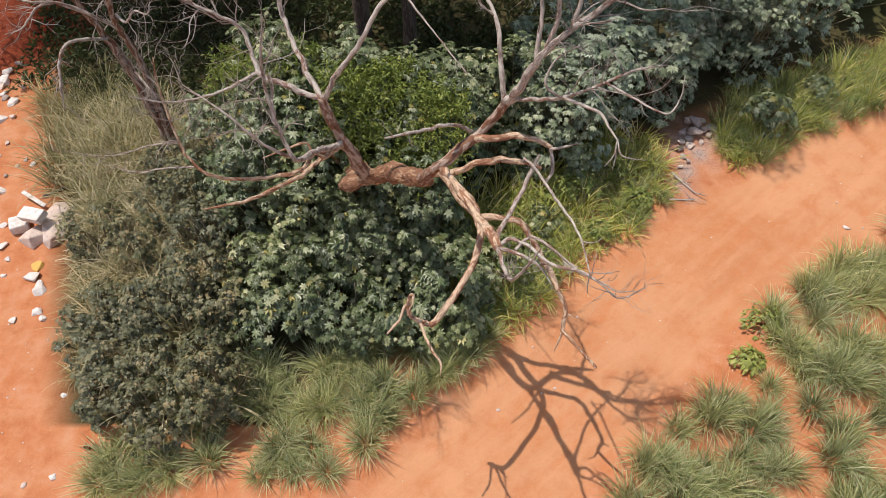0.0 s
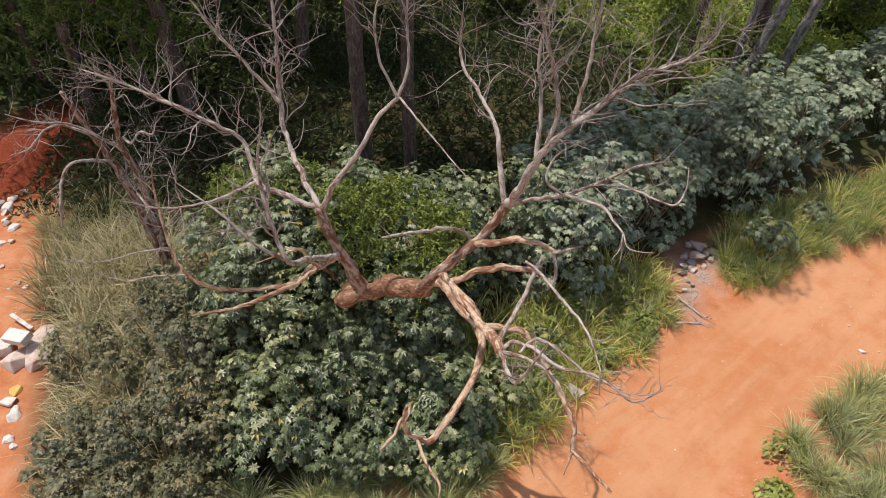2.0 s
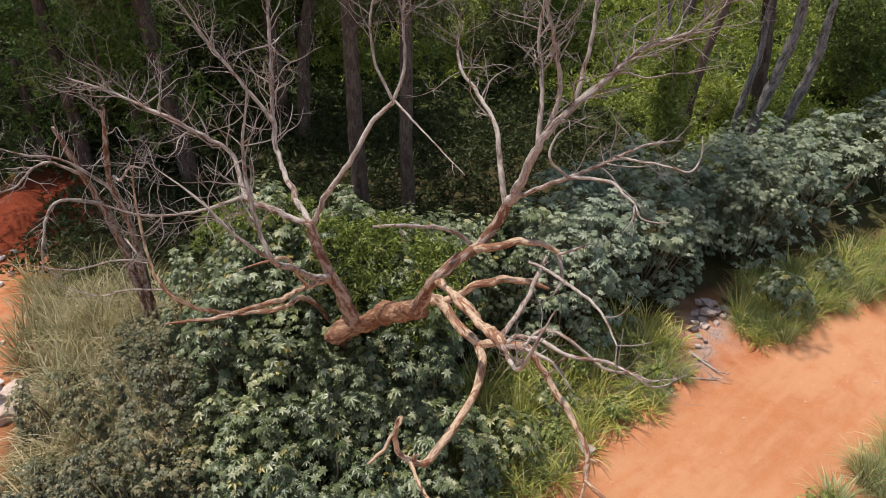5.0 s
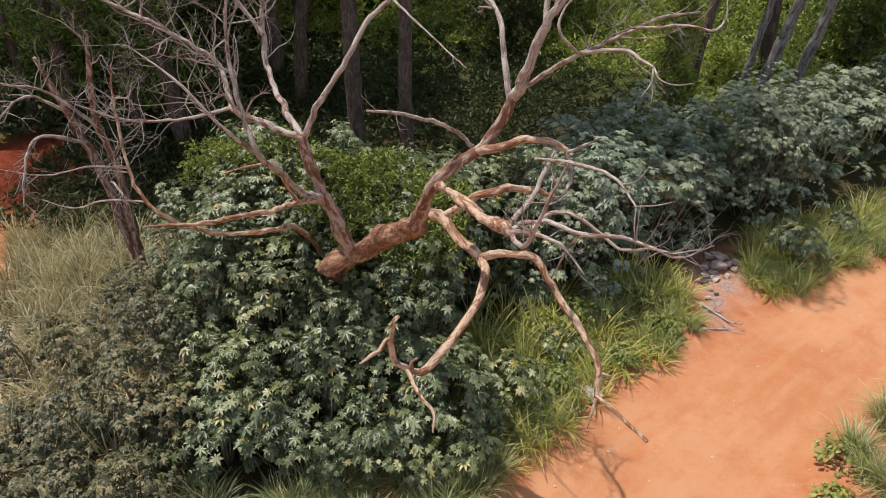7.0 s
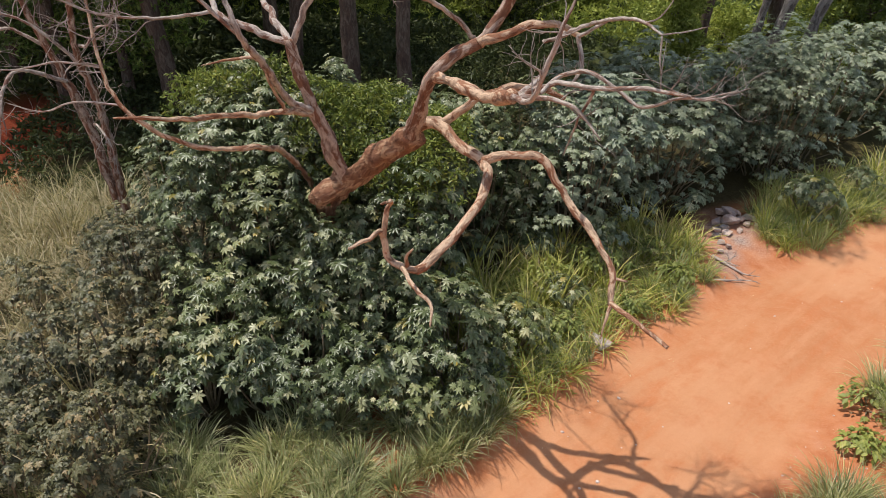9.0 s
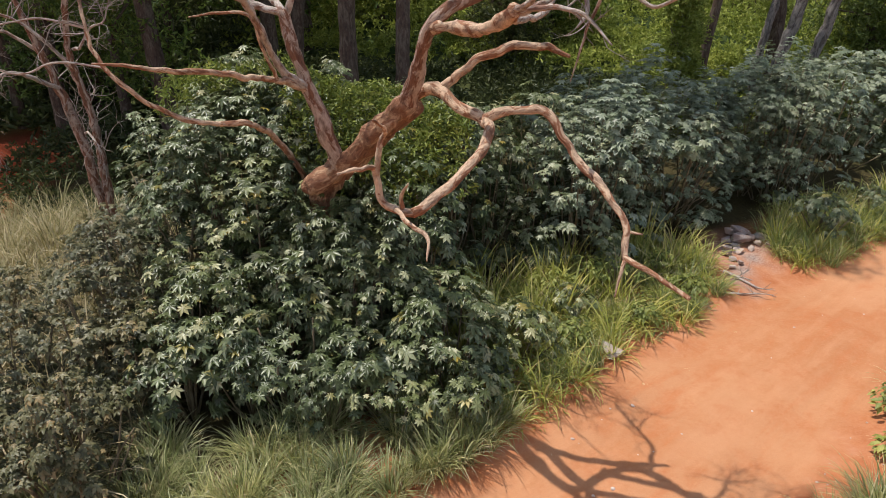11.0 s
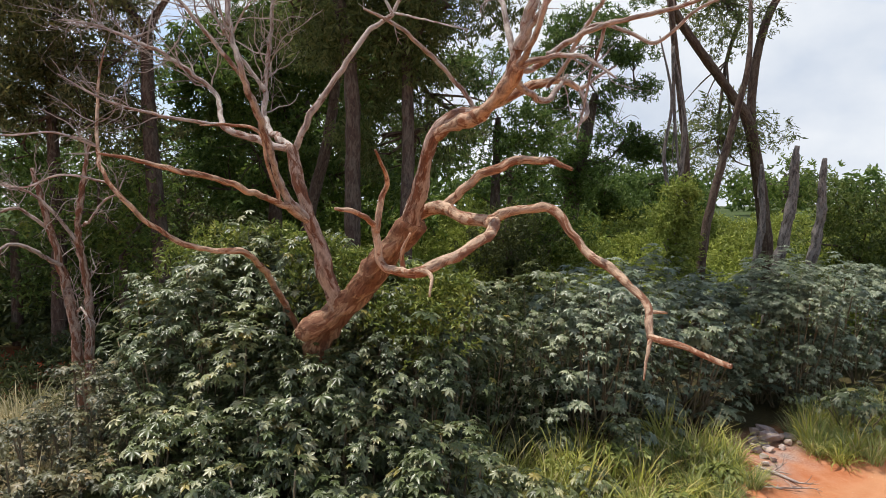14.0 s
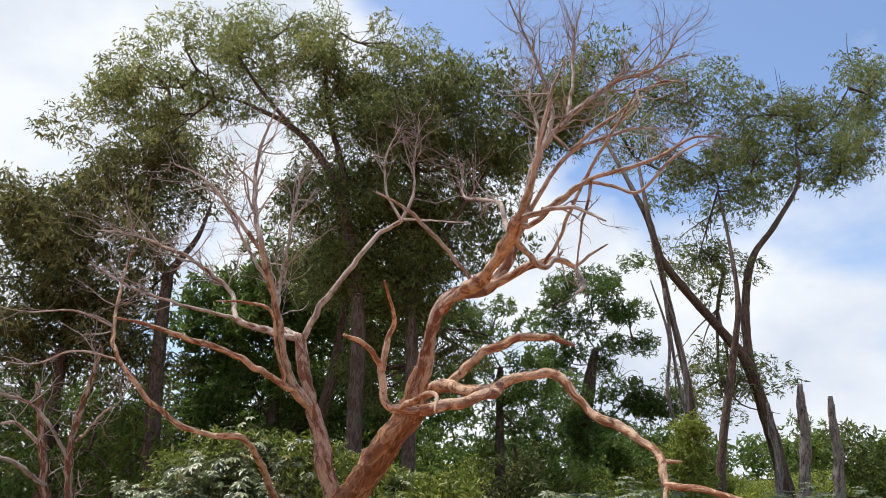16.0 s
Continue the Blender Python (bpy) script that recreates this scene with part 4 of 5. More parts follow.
for px, py in ((0.2, 10.2), (0.7, 8.3), (1.3, 9.2), (2.4, 10.6), (3.4, 12.4), (2.0, 12.2), (8.8, 14.2), (10.6, 15.2), (0.3, 7.6)):
    plant("green", px, py, rng.uniform(0.3, 0.75), rng.uniform(0.7, 0.95))


def creeper_cover(poly, gap, rep, label, seed):
    """Small-leaved creeper lying over the crest of the bushes."""
    g = np.random.default_rng(seed)
    pts = np.repeat(sown(poly, gap), rep, 0)
    pts = pts + g.normal(0, gap * 0.5, pts.shape)
    top = np.array([mound_top(x, y) * 0.97 + 0.22 * noise.noise(Vector((x * 1.3, y * 1.3, seed))) for x, y in pts])
    at = np.column_stack([pts, top - 0.55 * g.uniform(0, 1, len(pts)) ** 1.7])
    nrm = g.normal(0, 0.55, (len(pts), 3)) + np.array((0, -0.35, 1))
    v, f = strew(sprig(8, 0.55, seed), at, frames_of(nrm, g.uniform(0, 6.3, len(pts))), 0.2 * g.uniform(0.6, 1.3, len(pts)))
    return tagged(new("creeper", fast_mesh("creeper", v, f, CREEPER)), label, "creeper", kind="stuff")


creeper_cover([(-2.2, 9.9), (-0.4, 9.6), (0.5, 10.0), (0.6, 11.3), (0.0, 12.0), (-2.0, 12.0), (-2.6, 11.0)], 0.2, 7, "bright yellow-green creeper lying over the castor bushes", 3)
creeper_cover([(-5.0, 11.2), (-3.0, 10.9), (-2.6, 12.0), (-4.8, 12.4)], 0.26, 6, "yellow-green creeper along the crest of the bushes", 5)

# ---- grasses ----
def grass_patch(name, label, polys, gap, per, height, radius, width, mat, lean=(0.3, 1.1), keep_off=1.35, bare=(-4.1, 5.25), segs=4, share=1.0):
    """Clumps of blades over the polygons; lower towards the track, with thin and thick places."""
    pts = np.vstack([sown(p, gap) for p in polys])
    thick = np.array([noise.noise(Vector((x * 0.9, y * 0.9, 5.0 + 9 * share))) for x, y in pts])
    pts = pts[(track_distance(pts[:, 0], pts[:, 1]) > keep_off + 0.3 * thick) & (thick + rng.uniform(-0.5, 0.5, len(pts)) < share * 2 - 1 + 0.2)]
    pts = pts[np.hypot(pts[:, 0] - bare[0], pts[:, 1] - bare[1]) > 0.75]
    v, f = tussocks(pts, per, height, radius, width, lean, segs)
    return tagged(new(name, fast_mesh(name, v, f, mat)), label, "grass", kind="stuff")


VERGE = [[(0.3, 7.0), (1.8, 7.7), (3.1, 9.5), (4.4, 10.2), (6.0, 11.9), (5.5, 13.8), (3.5, 13.2), (2.0, 12.2), (0.5, 11.2), (-0.2, 9.6), (-0.6, 8.0)],
         [(7.4, 12.7), (9.4, 13.2), (12.7, 15.0), (20, 18.4), (20, 20), (12, 17.2), (8.2, 15.4), (7.6, 14.4)]]
grass_patch("verge_grass", "tall yellow-green grass with arching blades on the verge", VERGE, 0.55, 44, 0.85, 0.36, 0.013, GRASS, (0.3, 1.7), 1.75, share=0.62)
grass_patch("short_grass", "short ragged yellow-green grass along the track edge", VERGE, 0.34, 15, 0.42, 0.26, 0.011, GRASS, (0.2, 1.7), 1.45, segs=3, share=0.8)
grass_patch("short_grass", "short deep green grass between the taller blades", VERGE, 0.4, 14, 0.46, 0.28, 0.011, GRASS_DEEP, (0.2, 1.6), 1.55, segs=3, share=0.7)
grass_patch("dry_grass", "low dry straw lodged along the track edge", VERGE, 0.5, 14, 0.4, 0.3, 0.006, GRASS_DRY, (0.5, 1.9), 1.5, segs=3, share=0.6)
grass_patch("dry_grass", "dense dry straw-coloured grass in a tangle beside the bushes",
            [[(-9.2, 10.6), (-8.3, 9.2), (-6.9, 9.0), (-5.2, 9.2), (-5.4, 13.0), (-7.4, 14.6), (-9.0, 15.0), (-10.2, 14.2), (-9.6, 12.4)]],
            0.42, 30, 1.15, 0.5, 0.016, GRASS_DRY, (0.3, 1.9), share=0.95)
grass_patch("dry_grass", "dry straw growing through the olive scrub",
            [[(-8.0, 8.4), (-7.4, 6.6), (-6.2, 5.4), (-4.6, 5.8), (-4.2, 7.6), (-4.6, 9.4), (-7.5, 9.6)]],
            0.5, 22, 1.25, 0.45, 0.013, GRASS_DRY, (0.2, 1.6), share=0.7)
grass_patch("track_tuft", "small dry tufts scattered on the red track edge",
            [[(0.2, 6.4), (1.6, 7.0), (3.4, 9.0), (6.6, 11.8), (10.0, 13.4), (9.0, 12.4), (5.4, 10.0), (2.4, 7.2)], [(3.2, 4.2), (5.4, 6.8), (8.4, 9.4), (12.0, 11.6), (9.0, 9.0), (5.0, 5.2)]],
            0.45, 14, 0.16, 0.12, 0.004, GRASS_DRY, (0.5, 1.8), 1.1, segs=3, share=0.75)
grass_patch("dry_grass", "thin tan seed stalks standing in the verge grass",
            [[(-0.2, 8.4), (1.6, 9.2), (3.0, 10.4), (5.8, 12.6), (5.4, 13.6), (1.6, 12.0), (0.0, 10.6)], [(7.8, 13.4), (12, 15.6), (12, 16.6), (8.4, 15)]],
            0.6, 9, 1.1, 0.4, 0.007, GRASS_DRY, (0.1, 1.3), 1.9, share=0.8)


def clump_kind(blade_count, height, foot, width, lean, mats, seed, curl=1.5):
    """Meshes of one grass clump in true metres: living blades, and fewer dry ones low down among them."""
    g = np.random.default_rng(seed)
    made = []
    for share, tall, mat in ((1.0, 1.0, mats[0]), (0.16, 0.75, mats[1])):
        n = int(blade_count * share)
        a, q = g.uniform(0, 2 * np.pi, n), np.sqrt(g.uniform(0, 1, n))
        root = np.column_stack([np.cos(a) * q * foot, np.sin(a) * q * foot, np.full(n, -0.03)])
        tilt = lean[0] + (lean[1] - lean[0]) * q ** 0.8 * g.uniform(0.35, 1.1, n)
        v, f = blades(root, height * tall * g.uniform(0.5, 1.15, n), tilt, a + g.normal(0, 0.85, n), width * g.uniform(0.55, 1.3, n), 5, curl)
        made.append(fast_mesh("grass_clump", v, f, mat))
    return made


CLUMPS = {
    "tussock": [clump_kind(190, 0.82, 0.2, 0.0095, (0.1, 1.35), (GRASS_PALE, GRASS_DRY), 300 + k) for k in range(5)],
    "verge": [clump_kind(95, 0.85, 0.18, 0.0105, (0.1, 1.3), (GRASS_DEEP, GRASS_DRY), 310 + k) for k in range(4)],
    "reed": [clump_kind(36, 1.25, 0.16, 0.021, (0.08, 0.75), (GRASS, GRASS_DRY), 320 + k, 2.0) for k in range(4)],
    "straw": [clump_kind(75, 1.15, 0.24, 0.0115, (0.15, 1.3), (GRASS_STRAW, GRASS_DRY), 330 + k) for k in range(4)],
}
CLUMP_LABEL = {
    "tussock": ("grass_tussock", "pale green tussock of long arching blades on red earth", "tussocks beside the track"),
    "verge": ("grass_clump", "deep green clump of drooping grass on the verge", "grass clumps on the verge"),
    "reed": ("reed_clump", "tall yellow-green clump of broad seeding grass", "tall grass against the bushes"),
    "straw": ("grass_clump", "tall olive and straw-coloured clump of rank grass", "rank grass beside the red yard"),
}


def clumps(kind, poly, gap, size=(0.75, 1.25), keep_off=1.7, share=1.0, bare=()):
    """Grass clumps strewn over a polygon, each one a thing."""
    name, label, group = CLUMP_LABEL[kind]
    for x, y in sown(poly, gap):
        if rng.random() > share or track_distance(x, y) < keep_off or any(math.hypot(x - bx, y - by) < r for bx, by, r in bare):
            continue
        e = thing(name, label, "grass", group, at=(x, y, float(land_height(x, y))))
        k = rng.uniform(*size)
        e.scale, e.rotation_euler = (k, k, k * rng.uniform(0.85, 1.1)), (rng.normal(0, 0.16), rng.normal(0, 0.16), rng.uniform(0, 6.28))
        green, dry = CLUMPS[kind][rng.integers(len(CLUMPS[kind]))]
        part_of("foliage", green, e)
        part_of("dry_foliage", dry, e, "dry straw-coloured blades")


clumps("tussock", [(3.9, 5.4), (5.2, 5.9), (6.6, 7.6), (8.4, 9.4), (11.2, 11.2), (13, 11.8), (13, 6), (9.5, 3.0), (3.4, 2.8), (3.5, 4.2)], 0.52, (0.7, 1.25), 1.85, 0.78, ((6.3, 6.9, 0.75), (9.2, 7.8, 0.5), (5.6, 5.2, 0.4)))
clumps("tussock", [(-6.9, 4.2), (-2.6, 4.3), (-1.0, 5.4), (0.8, 7.0), (1.2, 7.9), (-0.6, 7.6), (-2.6, 7.2), (-4.4, 6.7), (-6.6, 5.2)], 0.48, (0.7, 1.15), 1.45, 0.95, ((-4.1, 5.25, 0.65),))
clumps("verge", VERGE[0], 0.6, (0.5, 0.95), 1.75, 0.6)
clumps("verge", VERGE[1], 0.52, (0.65, 1.05), 1.6, 0.92)
clumps("reed", [(-0.3, 8.8), (1.6, 9.6), (3.0, 10.8), (4.6, 12.0), (5.6, 12.6), (5.6, 13.6), (3.6, 13.0), (1.6, 12.2), (0.2, 11.4), (-0.4, 10.2)], 0.5, (0.6, 1.15), 1.85, 0.8)
clumps("reed", VERGE[1], 0.9, (0.6, 0.9), 1.9, 0.6)
clumps("straw", [(-9.4, 11.2), (-8.3, 9.2), (-6.9, 8.8), (-5.6, 9.0), (-5.6, 12.6), (-7.2, 14.6), (-9.0, 15.8), (-11.4, 15.4), (-10.4, 12.8)], 0.54, (0.75, 1.25), 1.5, 0.92)
clumps("straw", [(-8.0, 8.8), (-7.0, 6.4), (-6.0, 5.6), (-4.6, 6.2), (-4.4, 8.6), (-5.4, 9.2)], 0.85, (0.9, 1.35), 1.5, 0.85)
clumps("straw", [(-8.7, 9.2), (-8.1, 7.2), (-7.2, 5.6), (-6.6, 5.8), (-7.4, 7.6), (-7.8, 9.2)], 0.5, (0.4, 0.65), 1.5, 0.9)

# ---- living trees ----
SPRIGS = [sprig(8, 0.55, s) for s in (1, 2, 3)]


def hanging(count=6, seed=1):
    """A spray of narrow leaves hanging from a twig, about one unit across."""
    g = np.random.default_rng(seed)
    d = g.normal(0, 0.55, (count, 3)) + np.array((0, 0, -0.75))
    d /= np.linalg.norm(d, axis=1)[:, None]
    z = np.cross(d, g.normal(0, 1, (count, 3)))
    z /= np.linalg.norm(z, axis=1)[:, None]
    turn = np.stack([np.cross(d, z), d, z], -1)
    return strew(leaflet(0.25, 0.04, 0.05), g.normal(0, 1, (count, 3)) * np.array((0.34, 0.34, 0.16)), turn, 0.62 * g.uniform(0.7, 1.25, count))


HANGING = [hanging(6, s) for s in (11, 12, 13, 14)]


def crown_mesh(name, clumps, mat, size, per, droop=0.0, squash=0.7, seed=0, hang=False):
    """Leaf sprays in uneven clumps (x, y, z, radius)."""
    g = np.random.default_rng(seed)
    vs, fs, off = [], [], 0
    for x, y, z, r in clumps:
        n = max(8, int(per * r * r))
        d = g.normal(0, 1, (n, 3))
        d /= np.linalg.norm(d, axis=1)[:, None]
        lump = np.array([1 + 0.35 * noise.noise(Vector((q[0] * 1.7 + x, q[1] * 1.7 + y, q[2] * 1.7 + z))) for q in d])
        rad = r * lump * g.uniform(0.35, 1.05, n) ** 0.6
        at = d * rad[:, None] * np.array((1, 1, squash)) + np.array((x, y, z))
        at[:, 2] -= droop * r * g.random(n) * np.hypot(d[:, 0], d[:, 1])
        nrm = d + g.normal(0, 0.6, (n, 3)) + np.array((0, 0, 0.3))
        if hang:
            nrm = g.normal(0, 0.35, (n, 3)) + np.array((0, 0, 1))
        spray = HANGING[int(g.integers(4))] if hang else SPRIGS[int(g.integers(3))]
        v, f = strew(spray, at, frames_of(nrm, g.uniform(0, 6.3, n)), size * g.uniform(0.6, 1.3, n))
        vs.append(v)
        fs.append(f + off)
        off += len(v)
    return fast_mesh(name, np.vstack(vs), np.vstack(fs), mat)


def branch_clumps(g, ends, count, spread, radius):
    """Clump places scattered round branch ends."""
    out = []
    for e in ends:
        for _ in range(count):
            q = np.array(e) + g.normal(0, 1, 3) * np.array((spread, spread * 0.7, spread * 0.6))
            out.append((*q, radius * g.uniform(0.6, 1.25)))
    return out


def tree(name, label, base, trunks, ends, mat, bark, count=5, spread=0.9, radius=0.7, size=0.3, per=70, droop=0.0, seed=0, squash=0.7, shoots=5):
    """A living tree: trunk paths (points, radii), limbs out to the ends, and a clumped crown; all in world metres."""
    g = np.random.default_rng(seed)
    o = np.array((base[0], base[1], float(land_height(base[0], base[1]))))
    e = thing(name, label, "tree", at=tuple(o))
    for pts, rad in trunks:
        part_of("trunk", tubes_mesh("trunk", [(np.array(pts, float) - o, rad)], bark, 10, 0.15, 0.25), e)
    tips = [np.array(p[-1], float) for p, _ in trunks]
    joined = list(tips)
    for q in sorted((np.array(q, float) for q in ends), key=lambda q: min(np.linalg.norm(c - q) for c in tips)):
        t = min(joined, key=lambda c: np.linalg.norm(c - q) + 0.6 * max(0.0, c[2] - q[2]))
        joined.append(q)
        mid = (t + q) / 2 + g.normal(0, 0.13, 3) * np.linalg.norm(q - t)
        fat = 0.02 + 0.01 * np.linalg.norm(q - min(tips, key=lambda c: np.linalg.norm(c - t)))
        lines = [([t - o, mid - o, q - o], [fat, fat * 0.8, fat * 0.55])]
        for _ in range(shoots):
            w = q + g.normal(0, spread * 0.8, 3)
            lines.append(([mid - o, (mid + w) / 2 + g.normal(0, 0.2, 3) - o, w - o], [fat * 0.45, fat * 0.3, 0.008]))
        part_of("limb", tubes_mesh("limb", lines, bark, 6, 0.0, 0.3), e)
    cl = [(x - o[0], y - o[1], z - o[2], r) for x, y, z, r in branch_clumps(g, ends, count, spread, radius)]
    part_of("crown", crown_mesh("crown", cl, mat, size, per, droop, squash, seed, mat in (EUCALYPT, DUSKY)), e)
    return e


def around(cx, cy, cz, rx, ry, rz, n, seed):
    g = np.random.default_rng(seed)
    d = g.normal(0, 1, (n, 3))
    d /= np.linalg.norm(d, axis=1)[:, None]
    return [tuple(v) for v in np.array((cx, cy, cz)) + d * np.array((rx, ry, rz)) * g.uniform(0.45, 1.0, (n, 1))]


tree("gum_tree", "tall gum tree with high rounded clumps of feathery olive foliage", (-2.3, 17.0),
     [([(-2.3, 17, GROUND), (-2.3, 17, 4.0), (-2.3, 17, 7.7), (-2.7, 17, 10.2), (-3.4, 17, 12.0), (-4.4, 17, 13.2), (-5.8, 17, 14.0)], [0.24, 0.21, 0.18, 0.15, 0.12, 0.09, 0.05]),
      ([(-2.6, 17, 9.6), (-2.9, 17, 11.8), (-3.4, 17, 13.6), (-3.6, 17, 15.2)], [0.11, 0.09, 0.07, 0.04]),
      ([(-4.4, 17, 13.2), (-5.4, 17, 14.4), (-6.2, 17, 15.6)], [0.07, 0.055, 0.03]),
      ([(-5.2, 23.5, GROUND), (-4.7, 23.3, 4), (-3.9, 23.0, 7.0), (-3.5, 22.5, 10.0), (-3.6, 20.5, 13)], [0.24, 0.22, 0.19, 0.15, 0.08])],
     [(-7.8, 17.0, 16.3), (-7.1, 18.1, 17.5), (-8.6, 16.1, 14.7), (-8.8, 18.1, 15.3), (-9.2, 16.5, 14.1), (-7.3, 16.8, 15.0), (-6.4, 17.8, 15.9), (-5.2, 16.8, 16.0), (-4.3, 17.1, 16.7), (-3.0, 15.9, 15.6), (-5.5, 17.6, 15.3), (-4.2, 17.1, 15.4), (-3.1, 16.6, 14.8), (-2.6, 17.7, 14.5), (-3.4, 16.5, 13.6), (-1.7, 16.9, 16.0), (-6.7, 16.8, 14.1), (-7.7, 16.3, 13.3)],
     EUCALYPT, BARK, 6, 0.62, 0.6, 0.245, 165, 0.5, seed=3)
tree("gum_tree", "dense dark gum tree with drooping curtains of foliage", (-0.95, 17.5),
     [([(-0.95, 16.8, GROUND), (-0.95, 16.8, 3.3), (-0.9, 17.2, 6.1), (-0.95, 17.5, 9.5), (-0.9, 17.5, 12.0), (-0.9, 17.5, 14.0)], [0.21, 0.18, 0.16, 0.13, 0.1, 0.05]),
      ([(-0.95, 17.3, 8.5), (0.2, 17.2, 10.5), (1.4, 17.3, 12.4), (2.6, 17.4, 13.4)], [0.1, 0.085, 0.06, 0.03])],
     [(-2.2, 16.9, 15.0), (-1.5, 17.0, 14.3), (-0.6, 18.3, 15.2), (0.3, 16.5, 14.5), (0.8, 17.7, 14.7), (-2.2, 18.0, 13.5), (-1.1, 16.8, 13.1), (-0.2, 16.4, 13.1), (0.7, 17.0, 13.3), (-1.8, 17.9, 12.3), (-0.8, 17.6, 12.2), (0.1, 16.7, 11.9), (0.9, 17.3, 12.6), (-1.5, 17.9, 10.9), (-0.5, 17.3, 10.6), (0.3, 17.8, 11.2), (-1.7, 18.6, 9.9), (-0.7, 17.9, 9.5), (0.1, 17.2, 9.7), (-2.3, 16.7, 10.9), (-2.6, 17.1, 9.0), (-2.1, 18.4, 8.4), (-0.8, 18.2, 8.3), (-1.7, 18.6, 6.6), (0.3, 18.4, 7.2), (-4.0, 19.0, 11.0), (-3.3, 19.5, 10.4), (-4.4, 20.0, 9.9), (-2.8, 18.5, 11.0), (-3.3, 18.0, 11.8), (-2.5, 18.0, 12.5), (2.6, 17.1, 13.9), (3.7, 18.5, 14.9), (2.1, 17.4, 13.0), (3.0, 18.0, 13.7), (4.0, 16.6, 14.3)],
     EUCALYPT, BARK, 8, 0.75, 0.7, 0.27, 150, 0.8, seed=8)
tree("shade_tree", "dark broad-crowned tree with forked trunk and brownish olive leaves", (-8.3, 20.3),
     [([(-8.3, 20.3, GROUND), (-8.5, 20.3, 2.9), (-8.7, 20.3, 5.8), (-8.8, 20.3, 7.8), (-8.8, 20.3, 9.9)], [0.302, 0.264, 0.227, 0.201, 0.164]),
      ([(-8.8, 20.3, 9.8), (-8.5, 20.3, 10.3), (-8.0, 20.3, 11.1), (-7.8, 20.6, 12.4)], [0.139, 0.113, 0.0756, 0.0378]),
      ([(-8.8, 20.3, 9.8), (-9.5, 20.3, 10.9), (-9.7, 20.3, 12.7), (-9.8, 20.6, 14.7)], [0.139, 0.113, 0.0882, 0.0378]),
      ([(-12.1, 21.0, GROUND), (-12.0, 21.0, 4.1), (-12.1, 21.0, 8.5), (-11.7, 21.0, 11.7)], [0.252, 0.214, 0.139, 0.063])],
     [(-9.8, 20.0, 15.1), (-10.6, 20.3, 14.0), (-10.0, 21.7, 14.7), (-9.1, 21.2, 13.6), (-10.8, 20.0, 12.8), (-10.1, 20.9, 12.6), (-11.9, 21.0, 12.4), (-12.2, 20.1, 11.7), (-12.1, 21.6, 11.2), (-10.2, 20.0, 10.9), (-14.0, 21.0, 12.7), (-14.5, 20.9, 12.2), (-14.0, 21.2, 11.1), (-13.2, 21.6, 11.1), (-14.9, 22.1, 9.9), (-12.6, 20.5, 9.2), (-11.9, 21.4, 9.2), (-10.6, 21.5, 9.0), (-13.1, 20.5, 7.7), (-11.4, 19.7, 7.3), (-11.5, 22.1, 7.9), (-9.6, 20.9, 7.4)],
     DUSKY, BARK, 7, 0.95, 0.95, 0.35, 72, 0.4, seed=4)
tree("gum_tree", "leaning multi-stemmed gum tree with sparse crown and dark bark", (8.8, 22.0),
     [([(7.6, 21.2, GROUND), (7.5, 21.2, 3.9), (7.5, 21.2, 6.2), (7.2, 21.2, 8.7), (6.8, 21.2, 11.8), (6.9, 22.0, 13.6), (7.3, 23.6, 15.4)], [0.141, 0.127, 0.114, 0.1, 0.0871, 0.067, 0.0469]),
      ([(7.9, 21.3, GROUND), (8.2, 21.3, 3.9), (9.0, 21.3, 7.3), (9.4, 21.3, 9.1), (9.7, 22.0, 11.3), (10.2, 23.6, 14.1)], [0.154, 0.134, 0.107, 0.0871, 0.0603, 0.0402]),
      ([(11.9, 24.6, GROUND), (11.3, 24.1, 3.9), (10.4, 23.4, 7.3), (9.5, 23.0, 8.5), (7.5, 22.2, 10.7), (6.9, 21.7, 12.2), (6.5, 22.2, 13.8), (6.1, 23.8, 16.5)], [0.268, 0.228, 0.194, 0.161, 0.134, 0.114, 0.0804, 0.0536]),
      ([(10.4, 23.4, 7.3), (10.5, 23.4, 9.3), (11.0, 23.4, 11.3), (12.0, 23.4, 12.6), (13.4, 23.8, 14.6), (14.2, 25.0, 16.8)], [0.161, 0.141, 0.127, 0.1, 0.0737, 0.0402])],
     [(6.9, 25.6, 19.3), (7.9, 24.4, 19.0), (7.3, 25.7, 17.7), (7.7, 23.3, 16.2), (9.5, 24.6, 18.5), (10.3, 24.1, 18.8), (8.7, 25.2, 15.7), (9.2, 23.4, 15.2), (11.8, 25.3, 17.6), (12.3, 24.5, 17.8), (14.0, 25.4, 18.9), (14.3, 24.4, 17.7), (12.0, 24.2, 16.1), (14.0, 25.2, 16.6), (15.6, 25.7, 17.7), (16.2, 24.0, 18.8), (18.3, 25.6, 20.7), (17.9, 25.6, 18.6), (15.1, 23.6, 15.8), (17.1, 24.6, 16.4), (15.1, 24.9, 15.0), (11.9, 24.8, 14.9), (10.2, 23.4, 14.2), (9.6, 24.4, 12.1), (10.4, 24.4, 11.3), (9.9, 24.9, 7.8), (9.8, 24.0, 6.7)],
     EUCALYPT, BARK, 5, 0.95, 0.88, 0.31, 80, 0.3, seed=5)
